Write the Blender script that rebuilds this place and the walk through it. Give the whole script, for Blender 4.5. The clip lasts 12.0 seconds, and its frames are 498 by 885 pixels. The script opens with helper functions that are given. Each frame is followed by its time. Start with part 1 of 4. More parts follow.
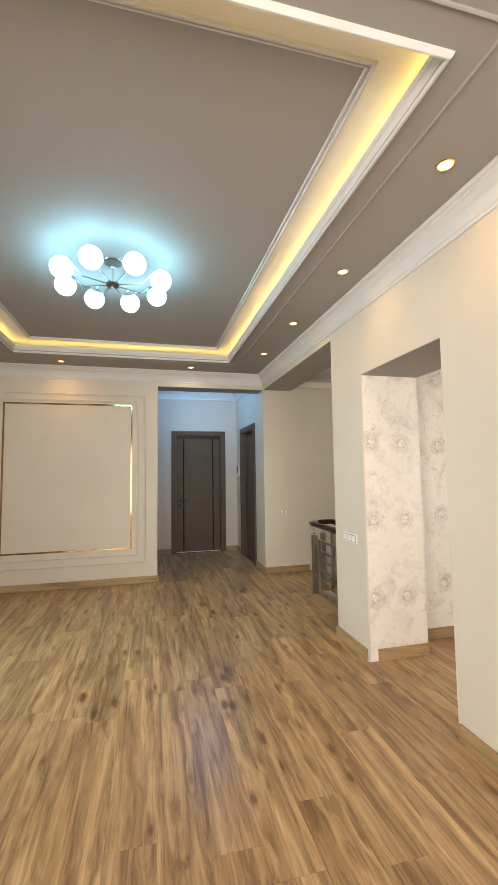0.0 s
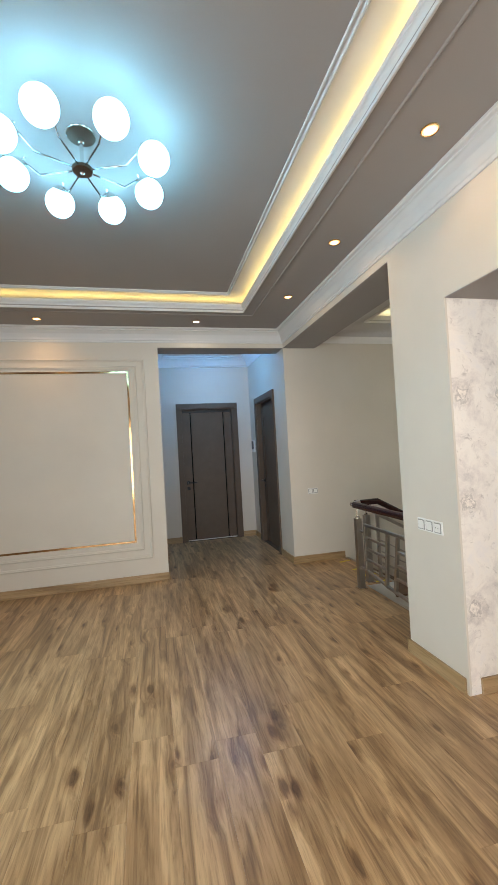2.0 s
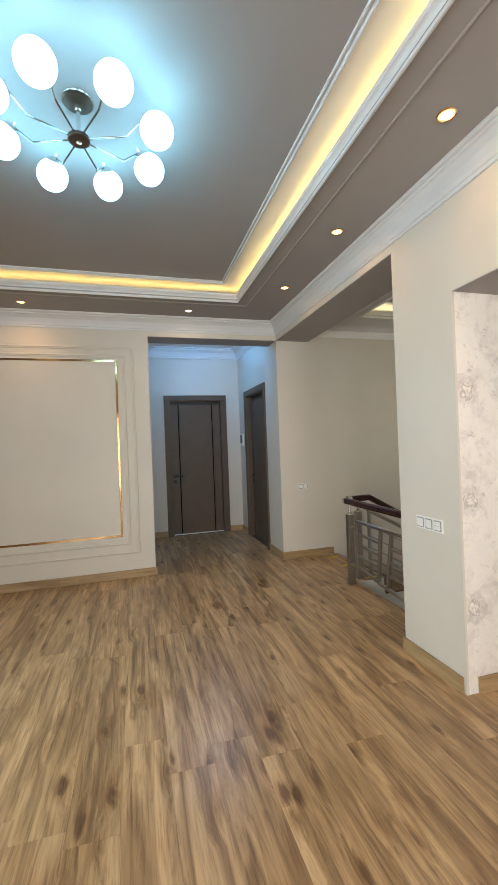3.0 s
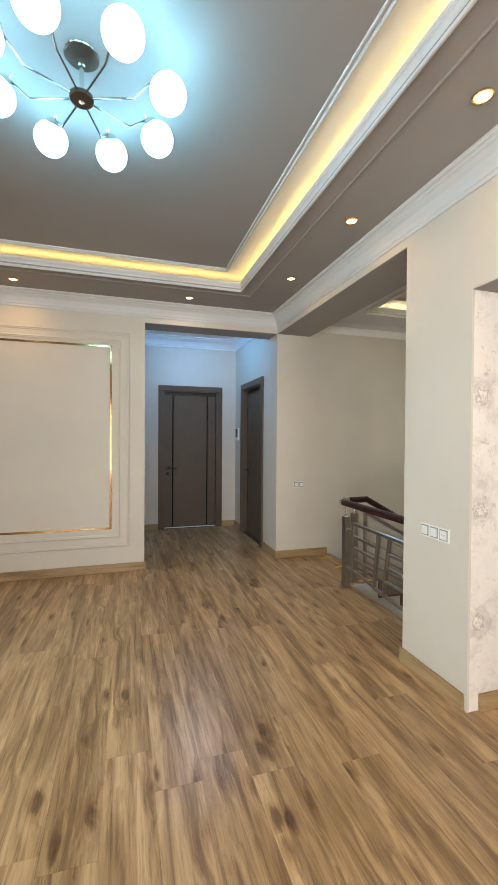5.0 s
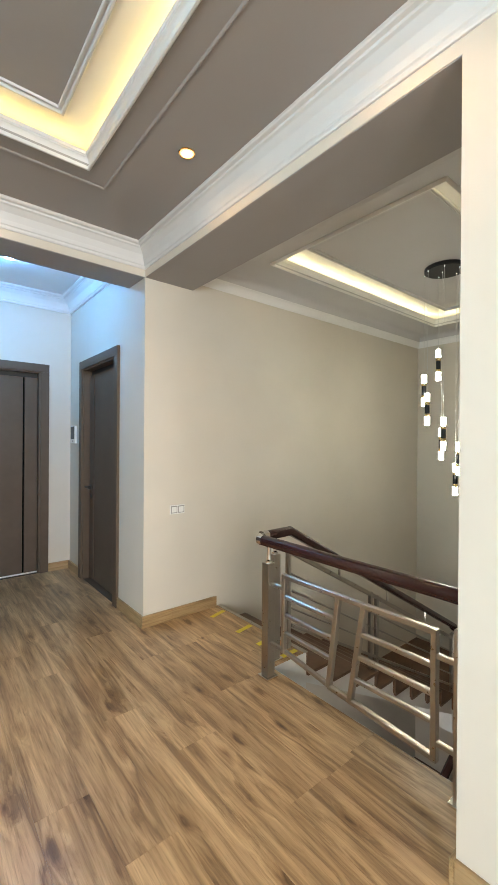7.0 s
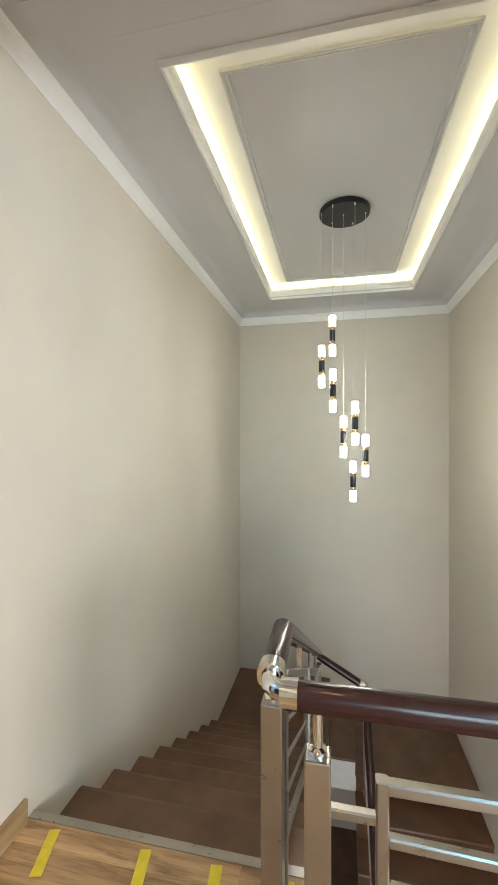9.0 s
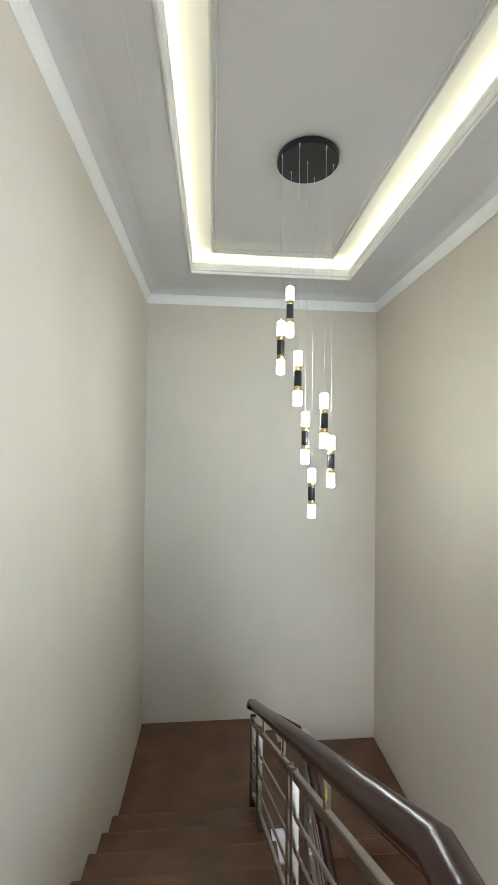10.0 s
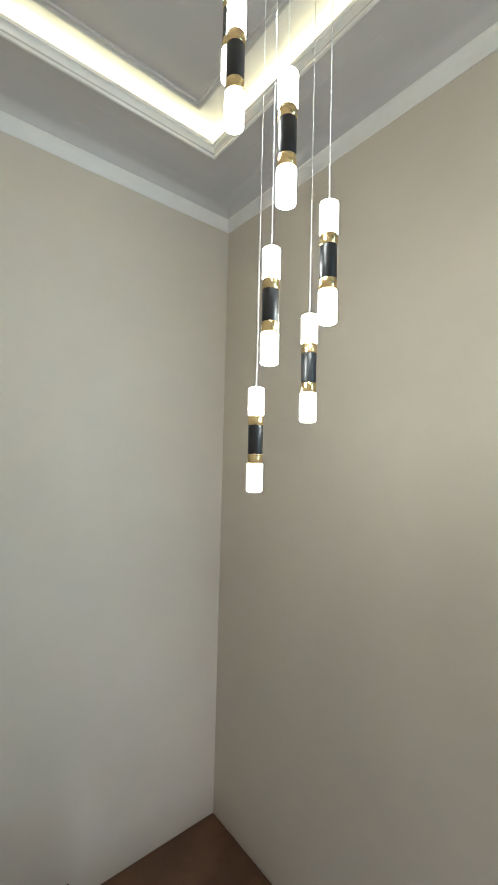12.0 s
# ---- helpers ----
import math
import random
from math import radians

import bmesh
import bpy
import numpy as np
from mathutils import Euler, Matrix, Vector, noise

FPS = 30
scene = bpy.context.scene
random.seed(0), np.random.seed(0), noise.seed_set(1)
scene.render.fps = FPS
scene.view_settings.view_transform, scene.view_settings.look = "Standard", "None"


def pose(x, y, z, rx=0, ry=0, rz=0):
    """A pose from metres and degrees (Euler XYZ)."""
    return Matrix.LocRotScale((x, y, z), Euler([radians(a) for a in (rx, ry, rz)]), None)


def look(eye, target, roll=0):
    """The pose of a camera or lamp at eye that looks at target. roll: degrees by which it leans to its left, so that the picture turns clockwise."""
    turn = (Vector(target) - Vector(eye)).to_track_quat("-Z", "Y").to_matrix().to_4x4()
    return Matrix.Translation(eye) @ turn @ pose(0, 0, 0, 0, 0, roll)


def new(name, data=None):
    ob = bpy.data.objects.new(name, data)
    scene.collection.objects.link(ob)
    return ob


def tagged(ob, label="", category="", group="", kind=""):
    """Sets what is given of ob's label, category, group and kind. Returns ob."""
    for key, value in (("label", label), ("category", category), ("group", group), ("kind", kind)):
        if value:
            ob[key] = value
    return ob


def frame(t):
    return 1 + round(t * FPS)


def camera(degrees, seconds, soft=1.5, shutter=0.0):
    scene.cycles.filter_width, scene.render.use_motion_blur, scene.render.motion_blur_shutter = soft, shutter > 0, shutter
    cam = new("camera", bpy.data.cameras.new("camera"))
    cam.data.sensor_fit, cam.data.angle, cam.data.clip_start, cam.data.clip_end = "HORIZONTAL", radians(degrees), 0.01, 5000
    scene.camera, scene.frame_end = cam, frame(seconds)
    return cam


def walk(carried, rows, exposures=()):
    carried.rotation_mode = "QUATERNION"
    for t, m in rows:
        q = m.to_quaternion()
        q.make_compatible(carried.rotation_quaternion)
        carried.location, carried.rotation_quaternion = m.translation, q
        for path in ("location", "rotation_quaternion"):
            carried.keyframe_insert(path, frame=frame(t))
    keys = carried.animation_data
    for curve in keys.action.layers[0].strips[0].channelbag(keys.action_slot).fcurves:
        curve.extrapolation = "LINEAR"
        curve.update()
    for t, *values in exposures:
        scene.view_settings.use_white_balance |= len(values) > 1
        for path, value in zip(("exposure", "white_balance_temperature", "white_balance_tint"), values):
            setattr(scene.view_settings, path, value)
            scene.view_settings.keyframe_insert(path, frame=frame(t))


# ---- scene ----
cam = camera(62.7, 12.0)
PATH = [
    (0, (0.0, -0.199, 1.377), (0.477, 1.738, 1.523), -0.8),
    (0.5, (0.034, 0.129, 1.356), (0.314, 2.103, 1.515), -1.5),
    (1, (0.102, 0.405, 1.339), (0.361, 2.384, 1.468), -2.3),
    (1.5, (0.083, 0.592, 1.344), (0.446, 2.558, 1.418), -3.0),
    (2, (0.004, 0.71, 1.346), (0.466, 2.656, 1.386), -3.2),
    (2.5, (-0.039, 0.783, 1.348), (0.481, 2.714, 1.367), -2.9),
    (4.5, (-0.101, 0.85, 1.346), (0.468, 2.768, 1.328), -0.4),
    (5, (-0.08, 0.949, 1.367), (0.501, 2.862, 1.341), 0.4),
    (5.5, (0.08, 1.185, 1.387), (0.722, 3.079, 1.365), 0.8),
    (6, (0.115, 1.549, 1.367), (0.901, 3.388, 1.361), 1.0),
    (6.5, (0.207, 2.006, 1.346), (1.218, 3.731, 1.346), 0.8),
    (7, (0.272, 2.504, 1.347), (1.54, 4.051, 1.344), 0.4),
    (7.5, (0.315, 2.961, 1.322), (1.857, 4.236, 1.324), -0.1),
    (7.7, (0.386, 3.14, 1.327), (2.007, 4.311, 1.315), 0.0),
    (9.3, (1.144, 4.387, 1.309), (3.129, 4.632, 1.313), -0.1),
    (9.5, (1.265, 4.486, 1.299), (3.261, 4.616, 1.311), 0.0),
    (10, (1.629, 4.643, 1.293), (3.621, 4.472, 1.313), 0.6),
    (10.5, (2.028, 4.739, 1.301), (3.975, 4.287, 1.33), 1.3),
    (11, (2.39, 4.78, 1.281), (4.255, 4.057, 1.319), 1.9),
    (11.5, (2.742, 4.758, 1.153), (4.484, 3.777, 1.206), 1.9),
    (12, (3.055, 4.787, 0.991), (4.603, 3.523, 1.061), 1.4),
]
EXPOSURES = [(0.0, 0.26, 7950, 13), (0.4, 0.27, 6350, 8), (0.9, 0.23, 6250, 9), (2.0, 0.17, 6850, 11), (5.0, 0.29, 7150, 12), (6.5, 0.65, 7200, 12), (7.5, 1.12, 6750, 9),
             (9.4, 1.37, 6350, 10), (10.2, 1.48, 5950, 9), (11.0, 1.34, 6100, 10), (12.0, 1.2, 6100, 10)]
walk(cam, [(t, look(eye, target, roll)) for t, eye, target, roll in PATH], EXPOSURES)

# ---- light ----
world = bpy.data.worlds.new("sky")
scene.world = world
world.use_nodes = True
sky = world.node_tree.nodes.new("ShaderNodeTexSky")
sky.sky_type, sky.sun_disc = "NISHITA", False
sky.sun_elevation, sky.sun_rotation = radians(40), radians(60)
world.node_tree.links.new(sky.outputs[0], world.node_tree.nodes["Background"].inputs[0])
world.node_tree.nodes["Background"].inputs[1].default_value = 0.1

WARM = (1.0, 0.71, 0.20)
COOL = (0.13, 0.45, 1.0)
DAY = (0.95, 0.97, 1.0)
BLUE_FILL = (0.65, 0.86, 0.97)
COVE_HALL, COVE_WELL, GLOBE, PENDANT, CORRIDOR = 8.2, 8.8, 16.0, 20.5, 330.0
SPOT_WATTS, WINDOW_WATTS, SOUTH_WATTS = 7.0, 13.0, 60.0


def window_light(name, m, w, h, watts, colour=DAY):
    data = bpy.data.lights.new(name, "AREA")
    data.shape, data.size, data.size_y, data.energy, data.color = "RECTANGLE", w, h, watts, colour
    data.spread = radians(120)
    ob = new(name, data)
    ob.matrix_world = m
    return ob


# ---- materials ----
def nodes_of(m):
    m.use_nodes = True
    nt = m.node_tree
    return nt, nt.nodes["Principled BSDF"]


def add(nt, kind, **values):
    n = nt.nodes.new(kind)
    for k, v in values.items():
        n.inputs[k].default_value = v
    return n


def ramp(nt, fac, stops):
    r = nt.nodes.new("ShaderNodeValToRGB")
    el = r.color_ramp.elements
    while len(el) < len(stops):
        el.new(0.5)
    for e, (p, c) in zip(el, stops):
        e.position, e.color = p, (*c, 1)
    nt.links.new(fac, r.inputs[0])
    return r.outputs[0]


def plain(name, colour, rough=0.5, metal=0.0, vary=0.06, scale=3.0, fine=160.0, bump=0.05, coat=0.0, spec=0.5):
    """A painted, metal or plastic surface with variation at two scales."""
    m = bpy.data.materials.new(name)
    nt, p = nodes_of(m)
    tc = nt.nodes.new("ShaderNodeTexCoord")
    big = add(nt, "ShaderNodeTexNoise", Scale=scale, Detail=5.0, Roughness=0.6)
    small = add(nt, "ShaderNodeTexNoise", Scale=fine, Detail=3.0)
    for n in (big, small):
        nt.links.new(tc.outputs["Object"], n.inputs["Vector"])
    lo, hi = [c * (1 - vary) for c in colour], [min(1, c * (1 + vary)) for c in colour]
    nt.links.new(ramp(nt, big.outputs[0], [(0.3, lo), (0.7, hi)]), p.inputs["Base Color"])
    mr = add(nt, "ShaderNodeMapRange", **{"To Min": max(0.02, rough * 0.85), "To Max": min(1, rough * 1.15)})
    nt.links.new(small.outputs[0], mr.inputs["Value"])
    nt.links.new(mr.outputs[0], p.inputs["Roughness"])
    b = add(nt, "ShaderNodeBump", Strength=bump, Distance=0.002)
    nt.links.new(small.outputs[0], b.inputs["Height"])
    nt.links.new(b.outputs[0], p.inputs["Normal"])
    p.inputs["Metallic"].default_value = metal
    p.inputs["Coat Weight"].default_value = coat
    p.inputs["Coat Roughness"].default_value = 0.08
    p.inputs["Specular IOR Level"].default_value = spec
    return m


def glowing(name, colour, strength):
    m = bpy.data.materials.new(name)
    nt, p = nodes_of(m)
    p.inputs["Base Color"].default_value = (0.9, 0.9, 0.9, 1)
    p.inputs["Emission Color"].default_value = (*colour, 1)
    p.inputs["Emission Strength"].default_value = strength
    return m


def wood(name, tones, along="Y", grain=1.0, rough=0.4, random_tone=0.25, knots=True, coat=0.0, bump=0.1, line=0.7):
    """Sawn timber print: long grain, cathedral streaks and dark knots, shifted from piece to piece."""
    m = bpy.data.materials.new(name)
    nt, p = nodes_of(m)
    tc = nt.nodes.new("ShaderNodeTexCoord")
    info = nt.nodes.new("ShaderNodeObjectInfo")
    sh = add(nt, "ShaderNodeVectorMath")
    sh.operation = "MULTIPLY"
    sh.inputs[1].default_value = (37.0, 91.0, 13.0)
    nt.links.new(info.outputs["Random"], sh.inputs[0])
    ad = add(nt, "ShaderNodeVectorMath")
    nt.links.new(tc.outputs["Object"], ad.inputs[0])
    nt.links.new(sh.outputs[0], ad.inputs[1])

    def stretched(a, c):
        mp = nt.nodes.new("ShaderNodeMapping")
        mp.inputs["Scale"].default_value = {"X": (a, c, c), "Y": (c, a, c), "Z": (c, c, a)}[along]
        nt.links.new(ad.outputs[0], mp.inputs["Vector"])
        return mp.outputs[0]

    def tex(kind, vec, **kw):
        n = add(nt, kind, **kw)
        nt.links.new(vec, n.inputs["Vector"])
        return n

    vor = tex("ShaderNodeTexVoronoi", stretched(3.2, 8.6), Scale=1.0, Randomness=1.0)
    wob = tex("ShaderNodeTexNoise", stretched(11, 42), Scale=1.0, Detail=5.0)
    sm = nt.nodes.new("ShaderNodeMath")
    sm.operation = "MULTIPLY_ADD"
    sm.inputs[1].default_value = 0.28
    nt.links.new(wob.outputs[0], sm.inputs[0])
    size = add(nt, "ShaderNodeMath")
    size.operation = "MULTIPLY_ADD"
    size.inputs[1].default_value = 0.14
    nt.links.new(vor.outputs["Color"], size.inputs[0])
    nt.links.new(vor.outputs["Distance"], size.inputs[2])
    nt.links.new(size.outputs[0], sm.inputs[2])
    bend = add(nt, "ShaderNodeVectorMath")
    bend.operation = "MULTIPLY_ADD"
    bend.inputs[1].default_value = (0.6, 0.6, 0.6) if knots else (0, 0, 0)
    nt.links.new(ramp(nt, sm.outputs[0], [(0.2, (1, 1, 1)), (0.38, (0.4, 0.4, 0.4)), (0.7, (0, 0, 0))]), bend.inputs[0])
    nt.links.new(stretched(1.25 * grain, 19.0 * grain), bend.inputs[2])
    streak = tex("ShaderNodeTexNoise", bend.outputs[0], Scale=1.0, Detail=8.0, Roughness=0.6, Distortion=1.0)
    fine = tex("ShaderNodeTexNoise", stretched(5 * grain, 120 * grain), Scale=1.0, Detail=5.0, Roughness=0.65)
    broad = tex("ShaderNodeTexNoise", stretched(1.6, 3.5), Scale=1.0, Detail=3.0)
    col = ramp(nt, streak.outputs[0], [(0.35, tones[0]), (0.44, tones[1]), (0.53, tones[2]), (0.64, tones[3])])

    def mixed(kind, fac, a, b):
        x = nt.nodes.new("ShaderNodeMix")
        x.data_type, x.blend_type = "RGBA", kind
        if isinstance(fac, float):
            x.inputs["Factor"].default_value = fac
        else:
            nt.links.new(fac, x.inputs["Factor"])
        nt.links.new(a, x.inputs[6])
        nt.links.new(b, x.inputs[7])
        return x.outputs[2]

    col = mixed("MULTIPLY", line, col, ramp(nt, fine.outputs[0], [(0.36, (0.66, 0.61, 0.56)), (0.50, (1, 1, 1))]))
    col = mixed("MULTIPLY", 0.6, col, ramp(nt, broad.outputs[0], [(0.3, (0.74, 0.70, 0.66)), (0.65, (1.08, 1.06, 1.04))]))
    if knots:
        heart = tex("ShaderNodeTexNoise", stretched(0.85, 8.0), Scale=1.0, Detail=4.0, Roughness=0.55, Distortion=0.6)
        col = mixed("MULTIPLY", 0.5, col, ramp(nt, heart.outputs[0], [(0.34, (0.50, 0.42, 0.35)), (0.45, (0.84, 0.80, 0.76)), (0.56, (1.1, 1.1, 1.1)), (0.7, (1.2, 1.22, 1.24))]))
        col = mixed("MULTIPLY", 0.8, col, ramp(nt, sm.outputs[0], [(0.25, (0.20, 0.13, 0.08)), (0.30, (0.36, 0.27, 0.20)), (0.345, (0.60, 0.52, 0.45)), (0.42, (0.86, 0.82, 0.77)), (0.52, (1, 1, 1))]))
    tone = ramp(nt, info.outputs["Random"], [(0.0, (1 - random_tone,) * 3), (0.5, (1.0, 0.98, 0.95)), (1.0, (1 + random_tone * 0.6,) * 3)])
    col = mixed("MULTIPLY", 1.0, col, tone)
    nt.links.new(col, p.inputs["Base Color"])
    mr = add(nt, "ShaderNodeMapRange", **{"To Min": rough * 0.8, "To Max": rough * 1.25})
    nt.links.new(streak.outputs[0], mr.inputs["Value"])
    nt.links.new(mr.outputs[0], p.inputs["Roughness"])
    b = add(nt, "ShaderNodeBump", Strength=bump, Distance=0.001)
    nt.links.new(fine.outputs[0], b.inputs["Height"])
    nt.links.new(b.outputs[0], p.inputs["Normal"])
    p.inputs["Coat Weight"].default_value = coat
    return m


def wallpaper(name):
    """Pearly damask: silvery blotches and curled dark shadows on ivory."""
    m = bpy.data.materials.new(name)
    nt, p = nodes_of(m)
    tc = nt.nodes.new("ShaderNodeTexCoord")
    big = add(nt, "ShaderNodeTexNoise", Scale=6.0, Detail=9.0, Roughness=0.72, Distortion=0.5)
    curl = add(nt, "ShaderNodeTexNoise", Scale=16.0, Detail=6.0, Roughness=0.65, Distortion=1.6)
    grain = add(nt, "ShaderNodeTexNoise", Scale=220.0, Detail=2.0)
    for n in (big, curl, grain):
        nt.links.new(tc.outputs["Object"], n.inputs["Vector"])
    a = ramp(nt, big.outputs[0], [(0.30, (0.50, 0.47, 0.45)), (0.40, (0.70, 0.65, 0.60)), (0.52, (0.82, 0.77, 0.70)), (0.68, (0.76, 0.73, 0.70))])
    c = ramp(nt, curl.outputs[0], [(0.28, (0.5, 0.47, 0.46)), (0.40, (1, 1, 1))])
    x = nt.nodes.new("ShaderNodeMix")
    x.data_type, x.blend_type = "RGBA", "MULTIPLY"
    x.inputs["Factor"].default_value = 0.75
    nt.links.new(a, x.inputs[6])
    nt.links.new(c, x.inputs[7])
    # a curled rose motif on a half-drop repeat
    cell = add(nt, "ShaderNodeVectorMath")
    cell.operation = "MODULO"
    cell.inputs[1].default_value = (0.26, 0.26, 0.57)
    warp = add(nt, "ShaderNodeVectorMath")
    warp.operation = "MULTIPLY_ADD"
    warp.inputs[1].default_value = (0.13, 0.13, 0.13)
    nt.links.new(curl.outputs["Color"], warp.inputs[0])
    shift = add(nt, "ShaderNodeVectorMath")
    shift.inputs[1].default_value = (20 * 0.26 + 0.25, 20 * 0.26, 20 * 0.57 + 0.35)
    nt.links.new(tc.outputs["Object"], shift.inputs[0])
    nt.links.new(shift.outputs[0], warp.inputs[2])
    nt.links.new(warp.outputs[0], cell.inputs[0])
    away = add(nt, "ShaderNodeVectorMath")
    away.operation = "MULTIPLY"
    away.inputs[1].default_value = (1, 0, 1)
    nt.links.new(cell.outputs[0], away.inputs[0])
    dist = add(nt, "ShaderNodeVectorMath")
    dist.operation = "DISTANCE"
    dist.inputs[1].default_value = (0.12, 0.0, 0.285)
    nt.links.new(away.outputs[0], dist.inputs[0])
    rose = ramp(nt, dist.outputs["Value"], [(0.0, (0.62, 0.60, 0.60)), (0.022, (1.12, 1.1, 1.08)), (0.036, (0.5, 0.48, 0.48)), (0.05, (0.95, 0.94, 0.93)), (0.065, (0.8, 0.78, 0.78)), (0.085, (1, 1, 1))])
    y2 = nt.nodes.new("ShaderNodeMix")
    y2.data_type, y2.blend_type = "RGBA", "MULTIPLY"
    y2.inputs["Factor"].default_value = 0.85
    nt.links.new(x.outputs[2], y2.inputs[6])
    nt.links.new(rose, y2.inputs[7])
    nt.links.new(y2.outputs[2], p.inputs["Base Color"])
    nt.links.new(ramp(nt, big.outputs[0], [(0.4, (0.6,) * 3), (0.6, (0.3,) * 3)]), p.inputs["Roughness"])
    b = add(nt, "ShaderNodeBump", Strength=0.5, Distance=0.004)
    nt.links.new(curl.outputs[0], b.inputs["Height"])
    nt.links.new(b.outputs[0], p.inputs["Normal"])
    return m


M_WALL = plain("cream_wall_paint", (0.62, 0.565, 0.485), 0.6, vary=0.04, scale=1.2, fine=240, bump=0.12)
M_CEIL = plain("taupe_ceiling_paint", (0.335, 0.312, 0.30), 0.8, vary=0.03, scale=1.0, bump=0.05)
# Ceiling paint again, lightened to stand for the stairwell's stronger light.
M_CEIL_LIT = plain("ceiling_paint_lit_copy", (0.56, 0.545, 0.545), 0.5, vary=0.03, scale=1.0, bump=0.05)
# One moulding paint twice: lighter where lamps brighten it, greyer in the hall.
M_TRIM_LIT = plain("moulding_paint_lit_copy", (0.82, 0.81, 0.79), 0.42, vary=0.02, scale=4, bump=0.02)
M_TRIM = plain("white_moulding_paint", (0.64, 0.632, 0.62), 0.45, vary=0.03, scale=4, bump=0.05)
M_PAPER = wallpaper("pearl_damask_wallpaper")
M_OAK = wood("oak_laminate", [(0.26, 0.150, 0.072), (0.385, 0.238, 0.118), (0.515, 0.331, 0.173), (0.635, 0.423, 0.232)], rough=0.33, random_tone=0.05, line=0.8)
M_BASE = wood("pale_oak_skirting", [(0.28, 0.18, 0.085), (0.36, 0.24, 0.12), (0.40, 0.27, 0.14), (0.45, 0.31, 0.17)], along="X", rough=0.45, knots=False, random_tone=0.06)
M_BASE_Y = wood("pale_oak_skirting_along", [(0.28, 0.18, 0.085), (0.36, 0.24, 0.12), (0.40, 0.27, 0.14), (0.45, 0.31, 0.17)], rough=0.45, knots=False, random_tone=0.06)
M_DOOR = plain("taupe_door_veneer", (0.108, 0.075, 0.052), 0.5, vary=0.08, scale=6, fine=120, bump=0.06, spec=0.3)
M_TREAD = plain("brown_stair_laminate", (0.132, 0.067, 0.036), 0.36, vary=0.28, scale=5, fine=90, bump=0.08)
M_RAIL = plain("dark_red_lacquer", (0.032, 0.009, 0.008), 0.24, vary=0.02, scale=3, fine=6, bump=0.0, coat=0.12, spec=0.4)
M_STEEL = plain("brushed_steel", (0.45, 0.415, 0.37), 0.29, metal=1.0, vary=0.08, scale=8, fine=40, bump=0.0)
M_CHROME = plain("polished_chrome", (0.78, 0.77, 0.75), 0.08, metal=1.0, vary=0.03, bump=0.0)
M_ARM = plain("dark_chrome", (0.30, 0.29, 0.28), 0.12, metal=1.0, vary=0.05, bump=0.0)
M_GOLD = plain("mirror_gold_strip", (0.42, 0.25, 0.12), 0.1, metal=1.0, vary=0.05, bump=0.02)
M_BRASS = plain("satin_brass", (0.74, 0.57, 0.30), 0.25, metal=1.0, vary=0.06, scale=30, bump=0.02)
M_BLACK = plain("black_lacquer", (0.008, 0.008, 0.010), 0.4, vary=0.2, scale=20)
M_GROOVE = plain("dark_groove", (0.004, 0.004, 0.004), 0.9, spec=0.05)
M_BRONZE = plain("dark_bronze", (0.10, 0.075, 0.055), 0.3, metal=0.8, vary=0.1)
M_PLASTIC = plain("white_plastic", (0.78, 0.77, 0.74), 0.3, vary=0.02)
M_GREY = plain("grey_plastic", (0.26, 0.25, 0.24), 0.3, vary=0.05)
M_TAPE = plain("yellow_tape", (0.72, 0.56, 0.03), 0.4, vary=0.1, scale=30)
M_PLASTER = plain("white_stringer_plaster", (0.66, 0.65, 0.62), 0.7, vary=0.08, scale=5, bump=0.2)
M_SOFFIT = plain("grey_plaster", (0.40, 0.39, 0.37), 0.7, vary=0.08, scale=3, bump=0.2)
M_SUB = plain("screed", (0.10, 0.07, 0.05), 0.9)
M_LED_H = glowing("warm_led", WARM, 1.5)
M_LED_W = glowing("warm_white_led", (1.0, 0.84, 0.50), 1.5)
M_GLOBE = glowing("opal_globe_lit", (0.22, 0.67, 1.0), GLOBE)
M_TUBE = glowing("acrylic_tube_lit", (0.97, 1.0, 0.90), PENDANT)
M_SPOT = glowing("downlight_lens_lit", (1.0, 0.58, 0.22), 5.0)
# Emission of the next two imitates the halo round a lit lens.
M_HALO = glowing("downlight_halo_warm", (1.0, 0.42, 0.12), 1.3)
M_HALO_PALE = glowing("downlight_halo_pale", (1.0, 0.85, 0.7), 0.8)
M_SPOT_W = glowing("downlight_lens_white", (1.0, 0.9, 0.8), 5.0)
M_PANEL = glowing("cool_panel_lit", COOL, CORRIDOR)
M_GLASS = bpy.data.materials.new("window_glass")
nodes_of(M_GLASS)[1].inputs["Transmission Weight"].default_value = 1.0
nodes_of(M_GLASS)[1].inputs["Roughness"].default_value = 0.0
M_WIRE = plain("clear_wire", (0.6, 0.6, 0.6), 0.3, metal=0.3)

# ---- mesh helpers ----
ORIGIN = {}


def thing(name, at, label, category, group="", kind=""):
    ob = new(name)
    ob.location = at
    ob.empty_display_size = 0.1
    ORIGIN[ob] = Vector(at)
    return tagged(ob, label, category, group, kind)


